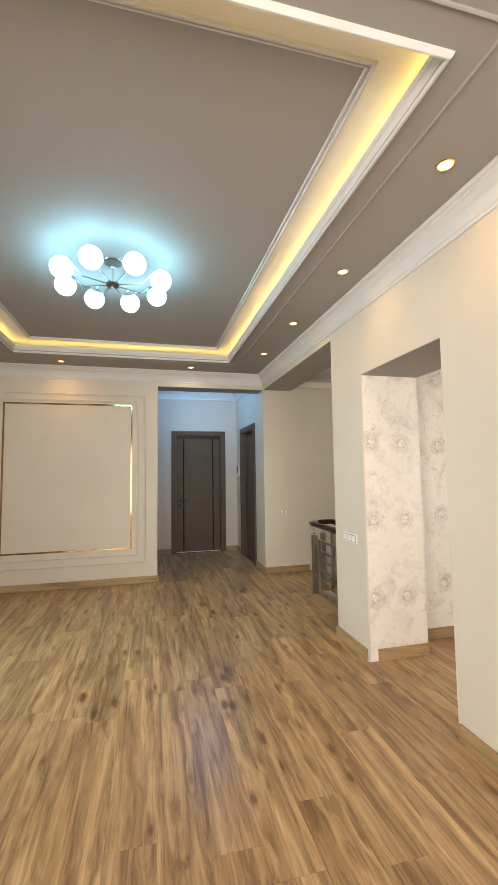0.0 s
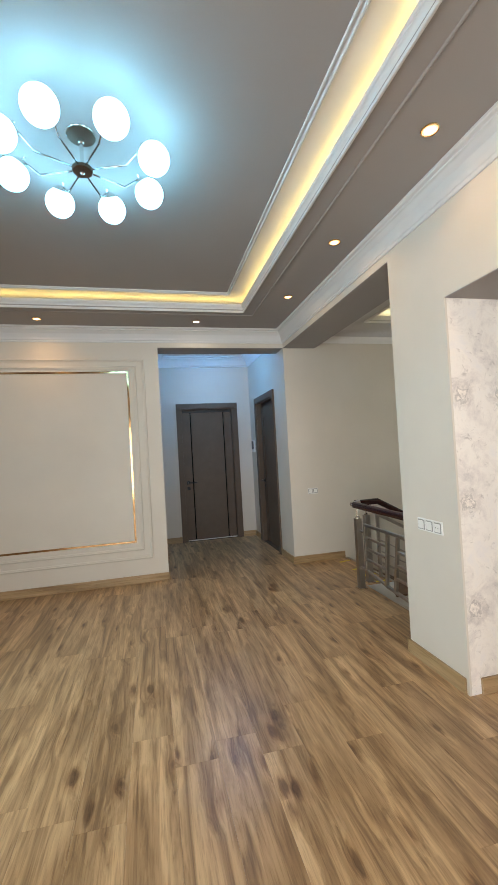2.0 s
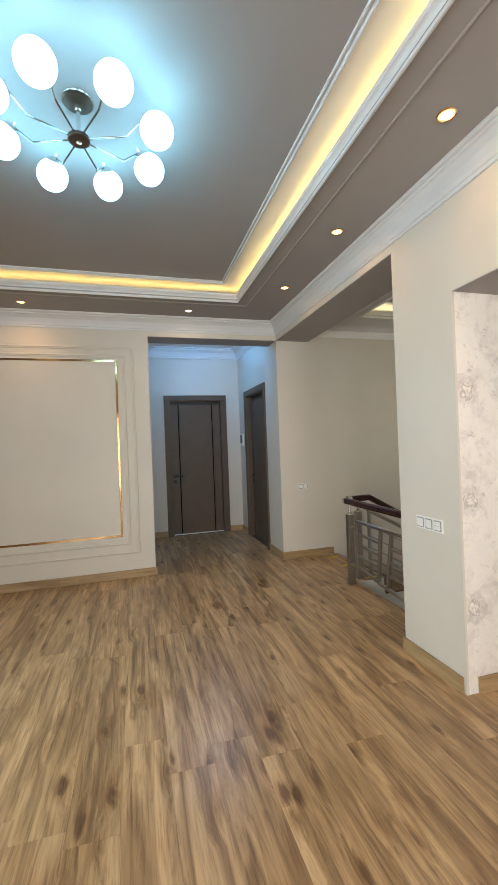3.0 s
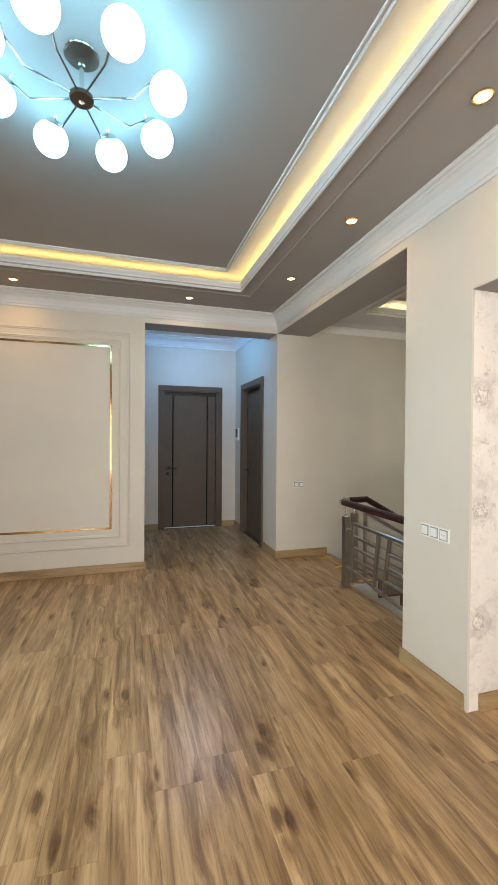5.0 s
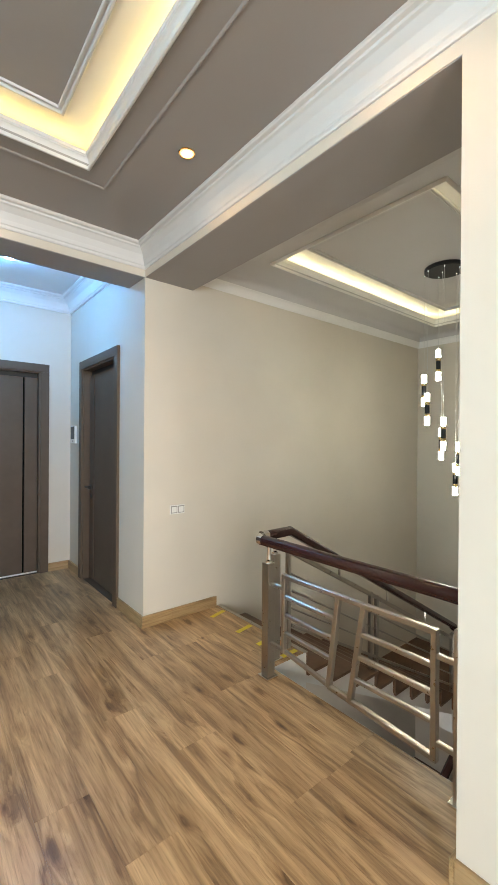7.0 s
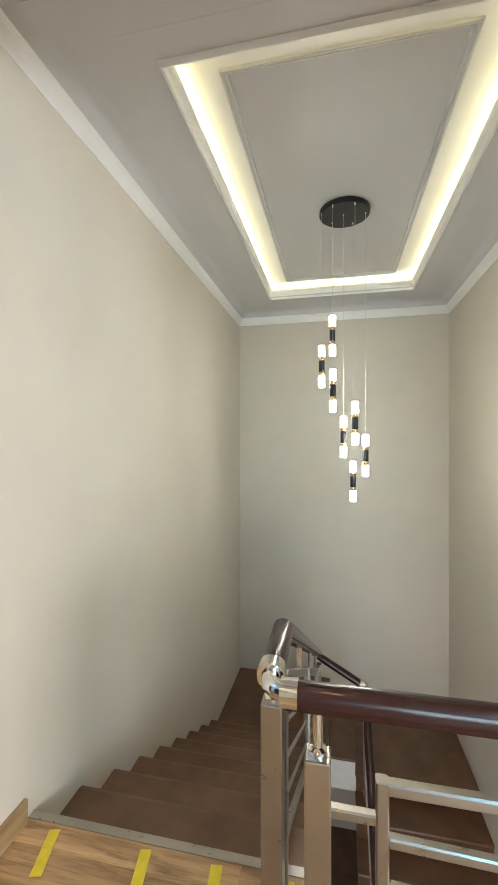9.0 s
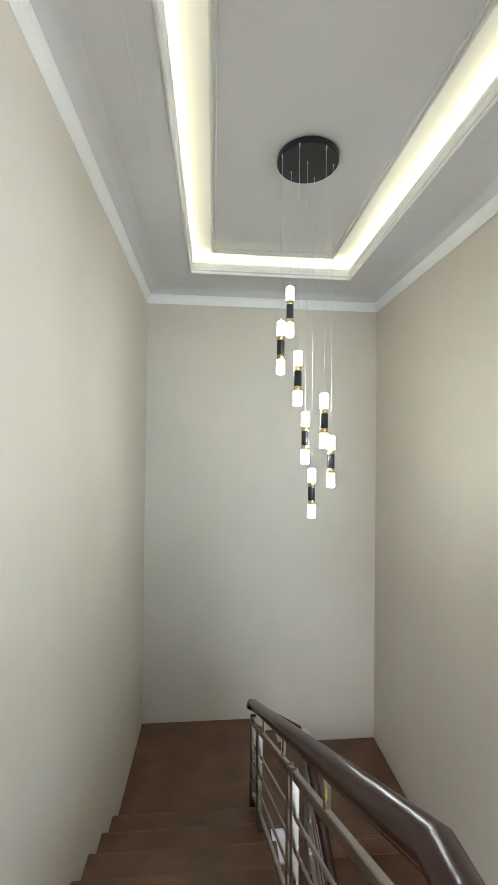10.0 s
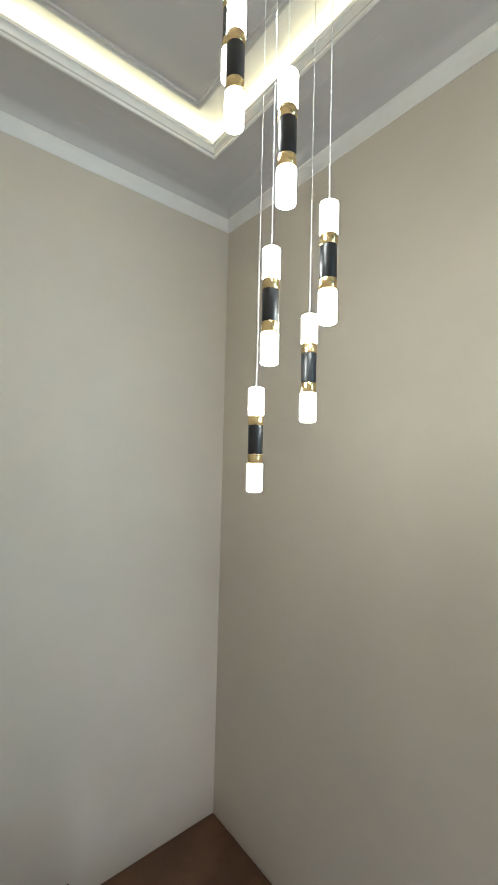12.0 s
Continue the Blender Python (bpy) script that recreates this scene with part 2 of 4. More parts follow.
def part(name, bm, material, parent=None, label="", smooth=False):
    """Links a bmesh, given in world metres, as one mesh object under a thing or a part."""
    at = ORIGIN.get(parent, Vector())
    bmesh.ops.translate(bm, verts=bm.verts, vec=-at)
    bmesh.ops.recalc_face_normals(bm, faces=bm.faces)
    me = bpy.data.meshes.new(name)
    bm.to_mesh(me)
    bm.free()
    me.materials.append(material)
    if smooth:
        for f in me.polygons:
            f.use_smooth = True
        me.set_sharp_from_angle(angle=radians(35))
    ob = new(name, me)
    if parent is not None:
        ob.parent = parent
        ORIGIN[ob] = at
    else:
        ORIGIN[ob] = Vector()
    if label:
        ob["label"] = label
    return ob


def setting(name, bm, material, label="", smooth=False):
    return tagged(part(name, bm, material, None, "", smooth), label, "", "", "structure")


def bx(bm, x0, x1, y0, y1, z0, z1, bevel=0.0):
    made = bmesh.ops.create_cube(bm, size=1.0, matrix=Matrix.LocRotScale(((x0 + x1) / 2, (y0 + y1) / 2, (z0 + z1) / 2), None, (abs(x1 - x0), abs(y1 - y0), abs(z1 - z0))))
    if bevel:
        edges = list({e for v in made["verts"] for e in v.link_edges})
        bmesh.ops.bevel(bm, geom=edges, offset=bevel, segments=2, profile=0.6, affect="EDGES")
    return bm


def box(*a, bevel=0.0):
    return bx(bmesh.new(), *a, bevel=bevel)


def boxes(*rows):
    bm = bmesh.new()
    for r in rows:
        bx(bm, *r)
    return bm


def lathe(bm, p, profile, seg=24, axis="Z"):
    """A turned piece: profile of (radius, height) about an axis through p."""
    rings = []
    for r, h in profile:
        ring = []
        for k in range(seg):
            a = 2 * math.pi * k / seg
            u, v = r * math.cos(a), r * math.sin(a)
            off = {"Z": (u, v, h), "X": (h, u, v), "Y": (u, h, v)}[axis]
            ring.append(bm.verts.new(Vector(p) + Vector(off)))
        rings.append(ring)
    for a, b in zip(rings, rings[1:]):
        for k in range(seg):
            bm.faces.new((a[k], a[(k + 1) % seg], b[(k + 1) % seg], b[k]))
    bm.faces.new(rings[0])
    bm.faces.new(rings[-1])
    return bm


def sweep(bm, pts, section, up=(0, 0, 1)):
    """Sweeps a closed section of (side, up) along a polyline, mitred at the bends."""
    pts = [Vector(p) for p in pts]
    rings = []
    for n, p in enumerate(pts):
        a = (p - pts[n - 1]).normalized() if n else None
        b = (pts[n + 1] - p).normalized() if n + 1 < len(pts) else None
        t = ((a or b) + (b or a)).normalized()
        side = t.cross(Vector(up)).normalized()
        top = side.cross(t)
        k = 1 / max(0.5, t.dot(b or a))
        flat = abs((a or b).z - (b or a).z) < 1e-4
        rings.append([bm.verts.new(p + side * u * (k if flat else 1) + top * v * (1 if flat else k)) for u, v in section])
    m = len(section)
    for a, b in zip(rings, rings[1:]):
        for k in range(m):
            bm.faces.new((a[k], a[(k + 1) % m], b[(k + 1) % m], b[k]))
    bm.faces.new(rings[0])
    bm.faces.new(rings[-1])
    return bm


def oval(w, h, seg=16, power=0.75):
    out = []
    for k in range(seg):
        a = 2 * math.pi * k / seg
        c, s = math.cos(a), math.sin(a)
        out.append((math.copysign(abs(c) ** power, c) * w / 2, math.copysign(abs(s) ** power, s) * h / 2))
    return out


def square(w, h, c=0.15):
    x, y, k = w / 2, h / 2, min(w, h) * c
    return [(x, -y + k), (x, y - k), (x - k, y), (-x + k, y), (-x, y - k), (-x, -y + k), (-x + k, -y), (x - k, -y)]


def rod(p, q, section, up=(0, 0, 1)):
    return sweep(bmesh.new(), [p, q], section, up)


def loop(rect, profile, to_world, sign=1):
    """A mitred moulding round a rectangle (u0, u1, v0, v1); profile of (inset, height)."""
    bm = bmesh.new()
    u0, u1, v0, v1 = rect
    rings = []
    for u, v, su, sv in ((u0, v0, 1, 1), (u1, v0, -1, 1), (u1, v1, -1, -1), (u0, v1, 1, -1)):
        rings.append([bm.verts.new(to_world(u + su * sign * d, v + sv * sign * d, h)) for d, h in profile])
    m = len(profile)
    for n in range(4):
        a, b = rings[n], rings[(n + 1) % 4]
        for k in range(m):
            bm.faces.new((a[k], b[k], b[(k + 1) % m], a[(k + 1) % m]))
    return bm


FLAT = lambda u, v, h: Vector((u, v, h))

# ---- plan ----
XW, XE, XE2, BEAM = -2.04, 1.555, 2.045, 1.955  # hall west face, east face, far faces of the east wall and of its beam
YS, YB = -3.0, 5.262                      # hall south face, north face
CX0, CY1 = 0.114, 7.061                   # corridor west face, end face
OPEN_Z, NICHE_Z = 2.53, 2.105             # heads of the openings
SOFFIT, UPPER = 2.73, 2.853               # soffit and raised ceiling
WX, WY0 = 5.402, 3.107                    # stairwell's far face, south face
COVE = (-1.43, 0.952, 0.84, 4.626)        # hall cove opening
WCOVE = (2.407, 5.004, 3.507, 4.85)       # stairwell cove opening
RAISED = (-1.26, 0.797, 1.015, 4.505)      # raised panel inside the hall cove
WRAISED = (2.605, 4.895, 3.68, 4.68)      # raised panel inside the stairwell cove
RISE, GO, NOSE0 = 0.1345, 0.26, 2.24      # upper flight
LAND_L, LAND_R, LOWER = -1.21, -1.44, -2.79
FY = 4.30                                 # inner edge of the upper flight
TOP = 3.1

# ---- walls ----
setting("wall_east", boxes((XE, XE2, YS, 1.68, -0.3, TOP), (XE, XE2, 1.68, 2.57, NICHE_Z, TOP), (XE, XE2, 2.57, 3.06, -0.3, TOP),
                           (XE, BEAM, 3.06, YB, OPEN_Z, TOP)), M_WALL, "cream painted wall with a wide opening and a doorway")
setting("wall_north", boxes((XW - 0.2, CX0, YB, YB + 0.2, -0.3, TOP), (CX0, XE, YB, YB + 0.28, OPEN_Z, TOP)), M_WALL, "cream painted wall with framed moulding panel")
setting("wall_west", boxes((XW - 0.2, XW, YS, -2.4, -0.3, TOP), (XW - 0.2, XW, -2.4, 3.6, -0.3, 0.5), (XW - 0.2, XW, -2.4, 3.6, 2.3, TOP),
                           (XW - 0.2, XW, -0.9, 2.1, 0.5, 2.3), (XW - 0.2, XW, 3.6, YB, -0.3, TOP)), M_WALL, "cream painted wall with two unseen windows")
# Unseen pier between the windows is added to darken the gold strip's reflection.
setting("wall_south", boxes((XW - 0.2, -1.6, YS - 0.2, YS, -0.3, TOP), (-1.6, 1.3, YS - 0.2, YS, -0.3, 0.1), (-1.6, 1.3, YS - 0.2, YS, 2.35, TOP),
                            (-0.5, 0.1, YS - 0.2, YS, 0.1, 2.35), (1.3, XE2, YS - 0.2, YS, -0.3, TOP)), M_WALL, "cream painted wall with two unseen windows")
setting("wall_stair", boxes((XE, WX + 0.2, YB, YB + 0.2, -3.0, TOP)), M_WALL, "cream painted stairwell wall")
setting("wall_stair_end", boxes((WX, WX + 0.2, WY0 - 0.2, YB, -3.0, TOP)), M_WALL, "cream painted end wall of the stairwell")
setting("wall_stair_south", boxes((XE2, WX, WY0 - 0.2, WY0, -3.0, TOP)), M_WALL, "cream painted stairwell wall")
setting("wall_below", boxes((XE - 0.2, XE, WY0 - 0.2, 3.3, -3.0, -0.3), (XE - 0.2, XE, 5.1, YB + 0.2, -3.0, -0.3), (XE - 0.2, XE, 3.3, 5.1, -3.0, -2.3), (XE - 0.2, XE, 3.3, 5.1, -0.5, -0.3), (XE, XE2, WY0 - 0.2, WY0, -3.0, -0.3)), M_WALL, "cream painted wall below the landing")
DB = (5.72, 6.70, 2.12)                   # side door's outer frame
DA = (0.387, 1.342, 2.12)                 # end door's outer frame
DC = (5.75, 6.65, 2.12)
setting("wall_corridor_east", boxes((XE, XE + 0.2, YB + 0.2, DB[0], -0.3, TOP), (XE, XE + 0.2, DB[0], DB[1], DB[2], TOP), (XE, XE + 0.2, DB[1], CY1 + 0.2, -0.3, TOP)), M_WALL, "cream painted corridor wall")
setting("wall_corridor_end", boxes((CX0 - 0.2, DA[0], CY1, CY1 + 0.2, -0.3, TOP), (DA[0], DA[1], CY1, CY1 + 0.2, DA[2], TOP), (DA[1], XE, CY1, CY1 + 0.2, -0.3, TOP)), M_WALL, "cream painted corridor end wall")
setting("wall_corridor_west", boxes((CX0 - 0.2, CX0, YB + 0.2, DC[0], -0.3, TOP), (CX0 - 0.2, CX0, DC[0], DC[1], DC[2], TOP), (CX0 - 0.2, CX0, DC[1], CY1, -0.3, TOP)), M_WALL, "cream painted corridor wall")
# room beyond the doorway
RX, RY0, RY1 = 4.2, 0.4, 2.8
setting("wall_room_north", boxes((XE2, RX, RY1, WY0 - 0.2, -0.3, TOP)), M_PAPER, "wall papered in pearly silver damask")
setting("wall_room_east", boxes((RX, RX + 0.2, RY0 - 0.2, WY0 - 0.2, -0.3, TOP)), M_PAPER, "wall papered in pearly silver damask")
setting("wall_room_south", boxes((XE2, 2.3, RY0 - 0.2, RY0, -0.3, TOP), (3.9, RX, RY0 - 0.2, RY0, -0.3, TOP), (2.3, 3.9, RY0 - 0.2, RY0, -0.3, 0.5), (2.3, 3.9, RY0 - 0.2, RY0, 2.3, TOP)), M_PAPER, "wall papered in pearly silver damask")
setting("doorway_lining", boxes((XE + 0.012, XE2, 2.564, 2.57, 0.0, NICHE_Z - 0.001), (XE + 0.012, XE2, 1.68, 1.686, 0.0, NICHE_Z - 0.001)), M_PAPER, "doorway reveal papered in pearly silver damask")
for n, y in enumerate((2.57, 1.68)):
    s = -1 if n == 0 else 1
    setting("corner_bead", box(XE - 0.0015, XE + 0.012, y, y + s * 0.0075, 0.0, NICHE_Z, bevel=0.002), M_WALL, "white corner bead of the doorway")

# Thin skins in the darker ceiling taupe stand for shade on these undersides.
setting("beam_underside_shade", boxes((XE + 0.003, BEAM - 0.003, 3.062, YB - 0.002, OPEN_Z - 0.004, OPEN_Z)), M_CEIL, "underside of the beam over the stairs, shade put in as taupe")
setting("lintel_underside_shade", boxes((CX0 + 0.002, XE - 0.002, YB + 0.003, YB + 0.277, OPEN_Z - 0.004, OPEN_Z)), M_CEIL, "underside of the corridor lintel, shade put in as taupe")
setting("doorway_underside_shade", boxes((XE + 0.003, XE2 - 0.003, 1.688, 2.562, NICHE_Z - 0.004, NICHE_Z)), M_CEIL, "underside of the doorway, shade put in as taupe")

# ---- ceilings ----
def soffit_board(outer, hole, z0, z1):
    """A flat board in one piece with a rectangular hole."""
    bm = bmesh.new()
    rings = []
    for x0, x1, y0, y1 in (outer, hole):
        for z in (z0, z1):
            rings.append([bm.verts.new((x, y, z)) for x, y in ((x0, y0), (x1, y0), (x1, y1), (x0, y1))])
    for a, b in ((0, 1), (2, 3), (0, 2), (1, 3)):
        for k in range(4):
            n = (k + 1) % 4
            bm.faces.new((rings[a][k], rings[a][n], rings[b][n], rings[b][k]))
    return bm


def grown(r, k):
    return (r[0] - k, r[1] + k, r[2] - k, r[3] + k)


HALL = (XW, XE, YS, YB)
WELL = (BEAM, WX, WY0, YB)
LIP = [(0.010, 2.7295), (0.004, 2.716), (-0.002, 2.711), (-0.009, 2.712), (-0.011, 2.718), (-0.010, 2.726), (-0.003, 2.729), (-0.003, 2.733), (0.001, 2.735), (0.001, 2.744), (-0.004, 2.756), (-0.012, 2.765),
       (-0.018, 2.768), (-0.018, 2.773), (-0.022, 2.775), (-0.023, 2.791), (-0.018, 2.795), (-0.006, 2.795), (0.002, 2.776), (0.012, 2.776)]
INNER = [(0.0, UPPER + 0.001), (0.0, UPPER - 0.015), (0.003, UPPER - 0.019), (0.010, UPPER - 0.019), (0.013, UPPER - 0.015), (0.014, UPPER - 0.004), (0.023, UPPER - 0.004), (0.024, UPPER - 0.010), (0.030, UPPER - 0.010), (0.033, UPPER + 0.001)]


def bead(h):
    return [(0.0, 2.7315), (0.003, 2.730 - h * 0.7), (0.008, 2.730 - h), (0.013, 2.730 - h * 0.7), (0.016, 2.7315)]


for tag, room, cove, band, led, paint, proud in (("hall", HALL, COVE, RAISED, M_LED_H, M_CEIL, 0.009), ("stairwell", WELL, WCOVE, WRAISED, M_LED_W, M_CEIL_LIT, 0.0006)):
    wide = grown(cove, 0.16)
    c = setting("ceiling_" + tag, soffit_board(room, cove, SOFFIT, SOFFIT + 0.03), paint, "taupe painted dropped ceiling")
    setting("ceiling_raised_" + tag, boxes((wide[0], wide[1], wide[2], wide[3], UPPER, UPPER + 0.04)), paint, "taupe painted raised ceiling panel")
    setting("cove_band_" + tag, soffit_board(wide, band, UPPER - 0.004, UPPER), M_TRIM_LIT, "white painted band of the lit cove")
    setting("cove_side_" + tag, soffit_board(grown(wide, 0.02), wide, SOFFIT + 0.03, UPPER + 0.04), M_TRIM_LIT, "white painted side of the lit cove")
    setting("cove_lip_" + tag, loop(cove, LIP, FLAT, -1), M_TRIM if tag == "hall" else M_TRIM_LIT, "white curved moulding round the lit cove", smooth=True)
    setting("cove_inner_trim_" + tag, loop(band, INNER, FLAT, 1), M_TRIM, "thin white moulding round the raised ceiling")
    setting("ceiling_bead_" + tag, loop(grown(cove, 0.112), bead(proud), FLAT, -1), paint, "thin taupe bead on the dropped ceiling")
    x0, x1, y0, y1 = grown(cove, 0.028)
    strip = thing("led_strip", ((x0 + x1) / 2, (y0 + y1) / 2, SOFFIT + 0.03), "warm glowing led strip lying hidden in the ceiling cove", "led strip", "cove led strips")
    tone, per_metre = (WARM, COVE_HALL * 0.055) if tag == "hall" else ((1.0, 0.90, 0.50), COVE_WELL * 0.055)
    for cx, cy, ln, tx, ty in ((x0, (y0 + y1) / 2, y1 - y0, 1, 0), (x1, (y0 + y1) / 2, y1 - y0, -1, 0), ((x0 + x1) / 2, y0, x1 - x0, 0, 1), ((x0 + x1) / 2, y1, x1 - x0, 0, -1)):
        lamp = bpy.data.lights.new("cove_led", "AREA")
        lamp.shape, lamp.size, lamp.size_y, lamp.energy, lamp.color = "RECTANGLE", 0.012, ln - 0.04, per_metre * ln, tone
        lo = new("cove_led", lamp)
        aim = Vector((0.35 * tx, 0.35 * ty, 1)).normalized()
        side = Vector((0, 1, 0)) if tx else Vector((1, 0, 0))
        lo.matrix_world = Matrix.Translation((cx - 0.006 * tx, cy - 0.006 * ty, 2.785)) @ Matrix((side.cross(-aim), side, -aim)).transposed().to_4x4()
    part("led_tape", loop((x0, x1, y0, y1), [(0, 2.7775), (0, 2.783), (-0.012, 2.783), (-0.012, 2.7775)], FLAT, 1), led, strip)
# The white tone stands in for lamp light falling on this ceiling.
setting("ceiling_corridor", boxes((CX0, XE, YB + 0.28, CY1, 2.835, 2.875)), M_TRIM_LIT, "corridor ceiling, whitened to stand for lamp light")
setting("ceiling_room", boxes((XE2, RX, RY0, RY1, 2.6, 2.64)), M_CEIL, "taupe painted ceiling")
CROWN = [(0.0, 2.548), (0.010, 2.548), (0.014, 2.556), (0.014, 2.572), (0.022, 2.578), (0.030, 2.605), (0.050, 2.650), (0.082, 2.683), (0.096, 2.690), (0.098, 2.703), (0.118, 2.708), (0.124, 2.716), (0.124, 2.7305), (0.0, 2.7305)]
CROWN = [(d * 0.77, 2.580 + (h - 2.548) * 0.1505 / 0.1825) for d, h in CROWN]
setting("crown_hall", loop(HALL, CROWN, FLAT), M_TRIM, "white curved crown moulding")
WCROWN = [(0.0, 2.588), (0.005, 2.588), (0.008, 2.600), (0.013, 2.622), (0.021, 2.643), (0.032, 2.657), (0.036, 2.660), (0.036, 2.668), (0.0, 2.668)]
setting("ceiling_fillet_stairwell", loop((BEAM - 0.3, WX, WY0, YB), [(0.036, 2.664), (0.043, 2.680), (0.058, 2.700), (0.085, 2.717), (0.125, 2.7285), (0.155, 2.7325), (0.0, 2.735), (0.0, 2.670)], FLAT), M_CEIL_LIT, "curve between crown and ceiling in the lit ceiling tone", smooth=True)
setting("crown_stairwell", loop((BEAM - 0.3, WX, WY0, YB), WCROWN, FLAT), M_TRIM_LIT, "white curved crown moulding")
setting("crown_corridor", loop((CX0, XE, YB + 0.28, CY1), [(d * 1.25, h + 0.105) for d, h in CROWN], FLAT), M_TRIM_LIT, "white curved crown moulding")

# ---- windows out of the walk's view ----
def window(name, axis, at, u0, u1, light_pose, watts, z0=0.5, z1=2.3, colour=DAY):
    w = thing(name, at, "unseen white framed window adding soft daylight", "window", "hall windows", "structure")
    def bb(a, b, c, d, e, f):
        return box(at[0] + e, at[0] + f, a, b, c, d) if axis == "x" else box(a, b, at[1] + e, at[1] + f, c, d)
    mid = (u0 + u1) / 2
    for a, b, c, d in ((u0, u0 + 0.06, z0, z1), (u1 - 0.06, u1, z0, z1), (u0 + 0.06, u1 - 0.06, z0, z0 + 0.06), (u0 + 0.06, u1 - 0.06, z1 - 0.06, z1), (mid - 0.04, mid + 0.04, z0 + 0.06, z1 - 0.06)):
        part("frame_bar", bb(a, b, c, d, -0.03, 0.03), M_TRIM, w)
    for a, b in ((u0 + 0.06, mid - 0.04), (mid + 0.04, u1 - 0.06)):
        pane = part("pane", bb(a, b, z0 + 0.06, z1 - 0.06, -0.004, 0.004), M_GLASS, w)
        pane.visible_shadow = False
    window_light("window_daylight", light_pose, u1 - u0 - 0.1, z1 - z0 - 0.1, watts, colour)


window("window_1", "x", (XW - 0.12, -1.65, 0.5), -2.4, -0.9, look((XW - 0.05, -1.65, 1.4), (XW + 1, -0.45, 1.6)), WINDOW_WATTS * 3.3)
# Unseen helper window, added for bluish fill on the pillar and stair wall.
window("fill_window_2", "x", (XW - 0.12, 2.85, 0.5), 2.1, 3.6, look((XW - 0.05, 2.85, 1.4), (XW + 1, 2.85, 1.15)), WINDOW_WATTS * 1.4, colour=BLUE_FILL)
window("window_3", "y", (-1.05, YS - 0.12, 0.1), -1.6, -0.5, look((-1.05, YS - 0.05, 1.22), (-1.05, YS + 1, 1.30)), SOUTH_WATTS * 0.5, 0.1, 2.35)
window("window_6", "y", (0.7, YS - 0.12, 0.1), 0.1, 1.3, look((0.7, YS - 0.05, 1.22), (0.7, YS + 1, 1.30)), SOUTH_WATTS * 0.5, 0.1, 2.35)
window("window_4", "y", (3.1, RY0 - 0.12, 0.5), 2.3, 3.9, look((3.1, RY0 - 0.05, 1.4), (3.1, RY0 + 1, 1.3)), 15.0)
# Added window with no counterpart below; its light lifts the lower flight and landing.
window("fill_window_5", "x", (XE - 0.12, 4.2, -2.3), 3.3, 5.1, look((XE - 0.05, 4.2, -1.4), (XE + 1, 4.2, -1.3)), 7.0, -2.3, -0.5)

# ---- floors and stairs ----
EDGE_G, EDGE_S = 1.935, NOSE0             # slab edges below the guard and at the flight
setting("floor", boxes((XW, XE, YS, YB, -0.3, -0.006), (CX0, XE, YB, CY1, -0.3, -0.006), (XE, EDGE_S - 0.03, FY, YB, -0.3, -0.006),
                       (XE, EDGE_G - 0.01, 3.06, FY, -0.3, -0.006), (XE, XE2, 1.68, 2.57, -0.3, -0.006), (XE2, RX, RY0, RY1, -0.3, -0.006),
                       (XE, XE + 0.2, DB[0], DB[1], -0.3, -0.001), (DA[0], DA[1], CY1, CY1 + 0.2, -0.3, -0.001), (CX0 - 0.2, CX0, DC[0], DC[1], -0.3, -0.001)), M_SUB, "oak laminate plank floor")
FLOOR = bpy.data.objects["floor"]
setting("slab_edge", boxes((EDGE_G - 0.01, EDGE_G, 3.06, FY, -0.3, -0.002), (EDGE_S - 0.03, EDGE_S - 0.012, FY, YB, -0.134, -0.004), (EDGE_G, EDGE_S - 0.012, FY - 0.005, FY, -0.3, -0.004)), M_PLASTER, "white plastered edge of the floor slab")
setting("floor_strip", boxes((EDGE_S - 0.034, EDGE_S - 0.004, FY - 0.01, YB - 0.002, -0.001, 0.004)), M_STEEL, "metal strip at the head of the stairs")
setting("floor_lower", boxes((XE, WX, WY0, YB, LOWER - 0.2, LOWER)), M_TREAD, "brown floor at the foot of the stairs")

N = 9
# white body of the upper flight: saw-tooth side and sloping underside
def flight_body(x0, z0, count, sgn, ya, yb, depth, start=0.0):
    bm = bmesh.new()
    top = [(x0, z0 - RISE)]
    for k in range(1, count):
        x, z = x0 + sgn * GO * k, z0 - RISE * k
        top += [(x, z - 0.004), (x, z - RISE - 0.004)]
    end = x0 + sgn * GO * count
    top += [(end, z0 - RISE * count - 0.004), (end, z0 - RISE * count - depth)]
    top += [(x0, z0 - depth)]
    front = [bm.verts.new((x, ya, z)) for x, z in top]
    back = [bm.verts.new((x, yb, z)) for x, z in top]
    bm.faces.new(front)
    bm.faces.new(back[::-1])
    for k in range(len(top)):
        j = (k + 1) % len(top)
        bm.faces.new((front[k], front[j], back[j], back[k]))
    bmesh.ops.triangulate(bm, faces=[f for f in bm.faces if len(f.verts) > 4])
    return bm


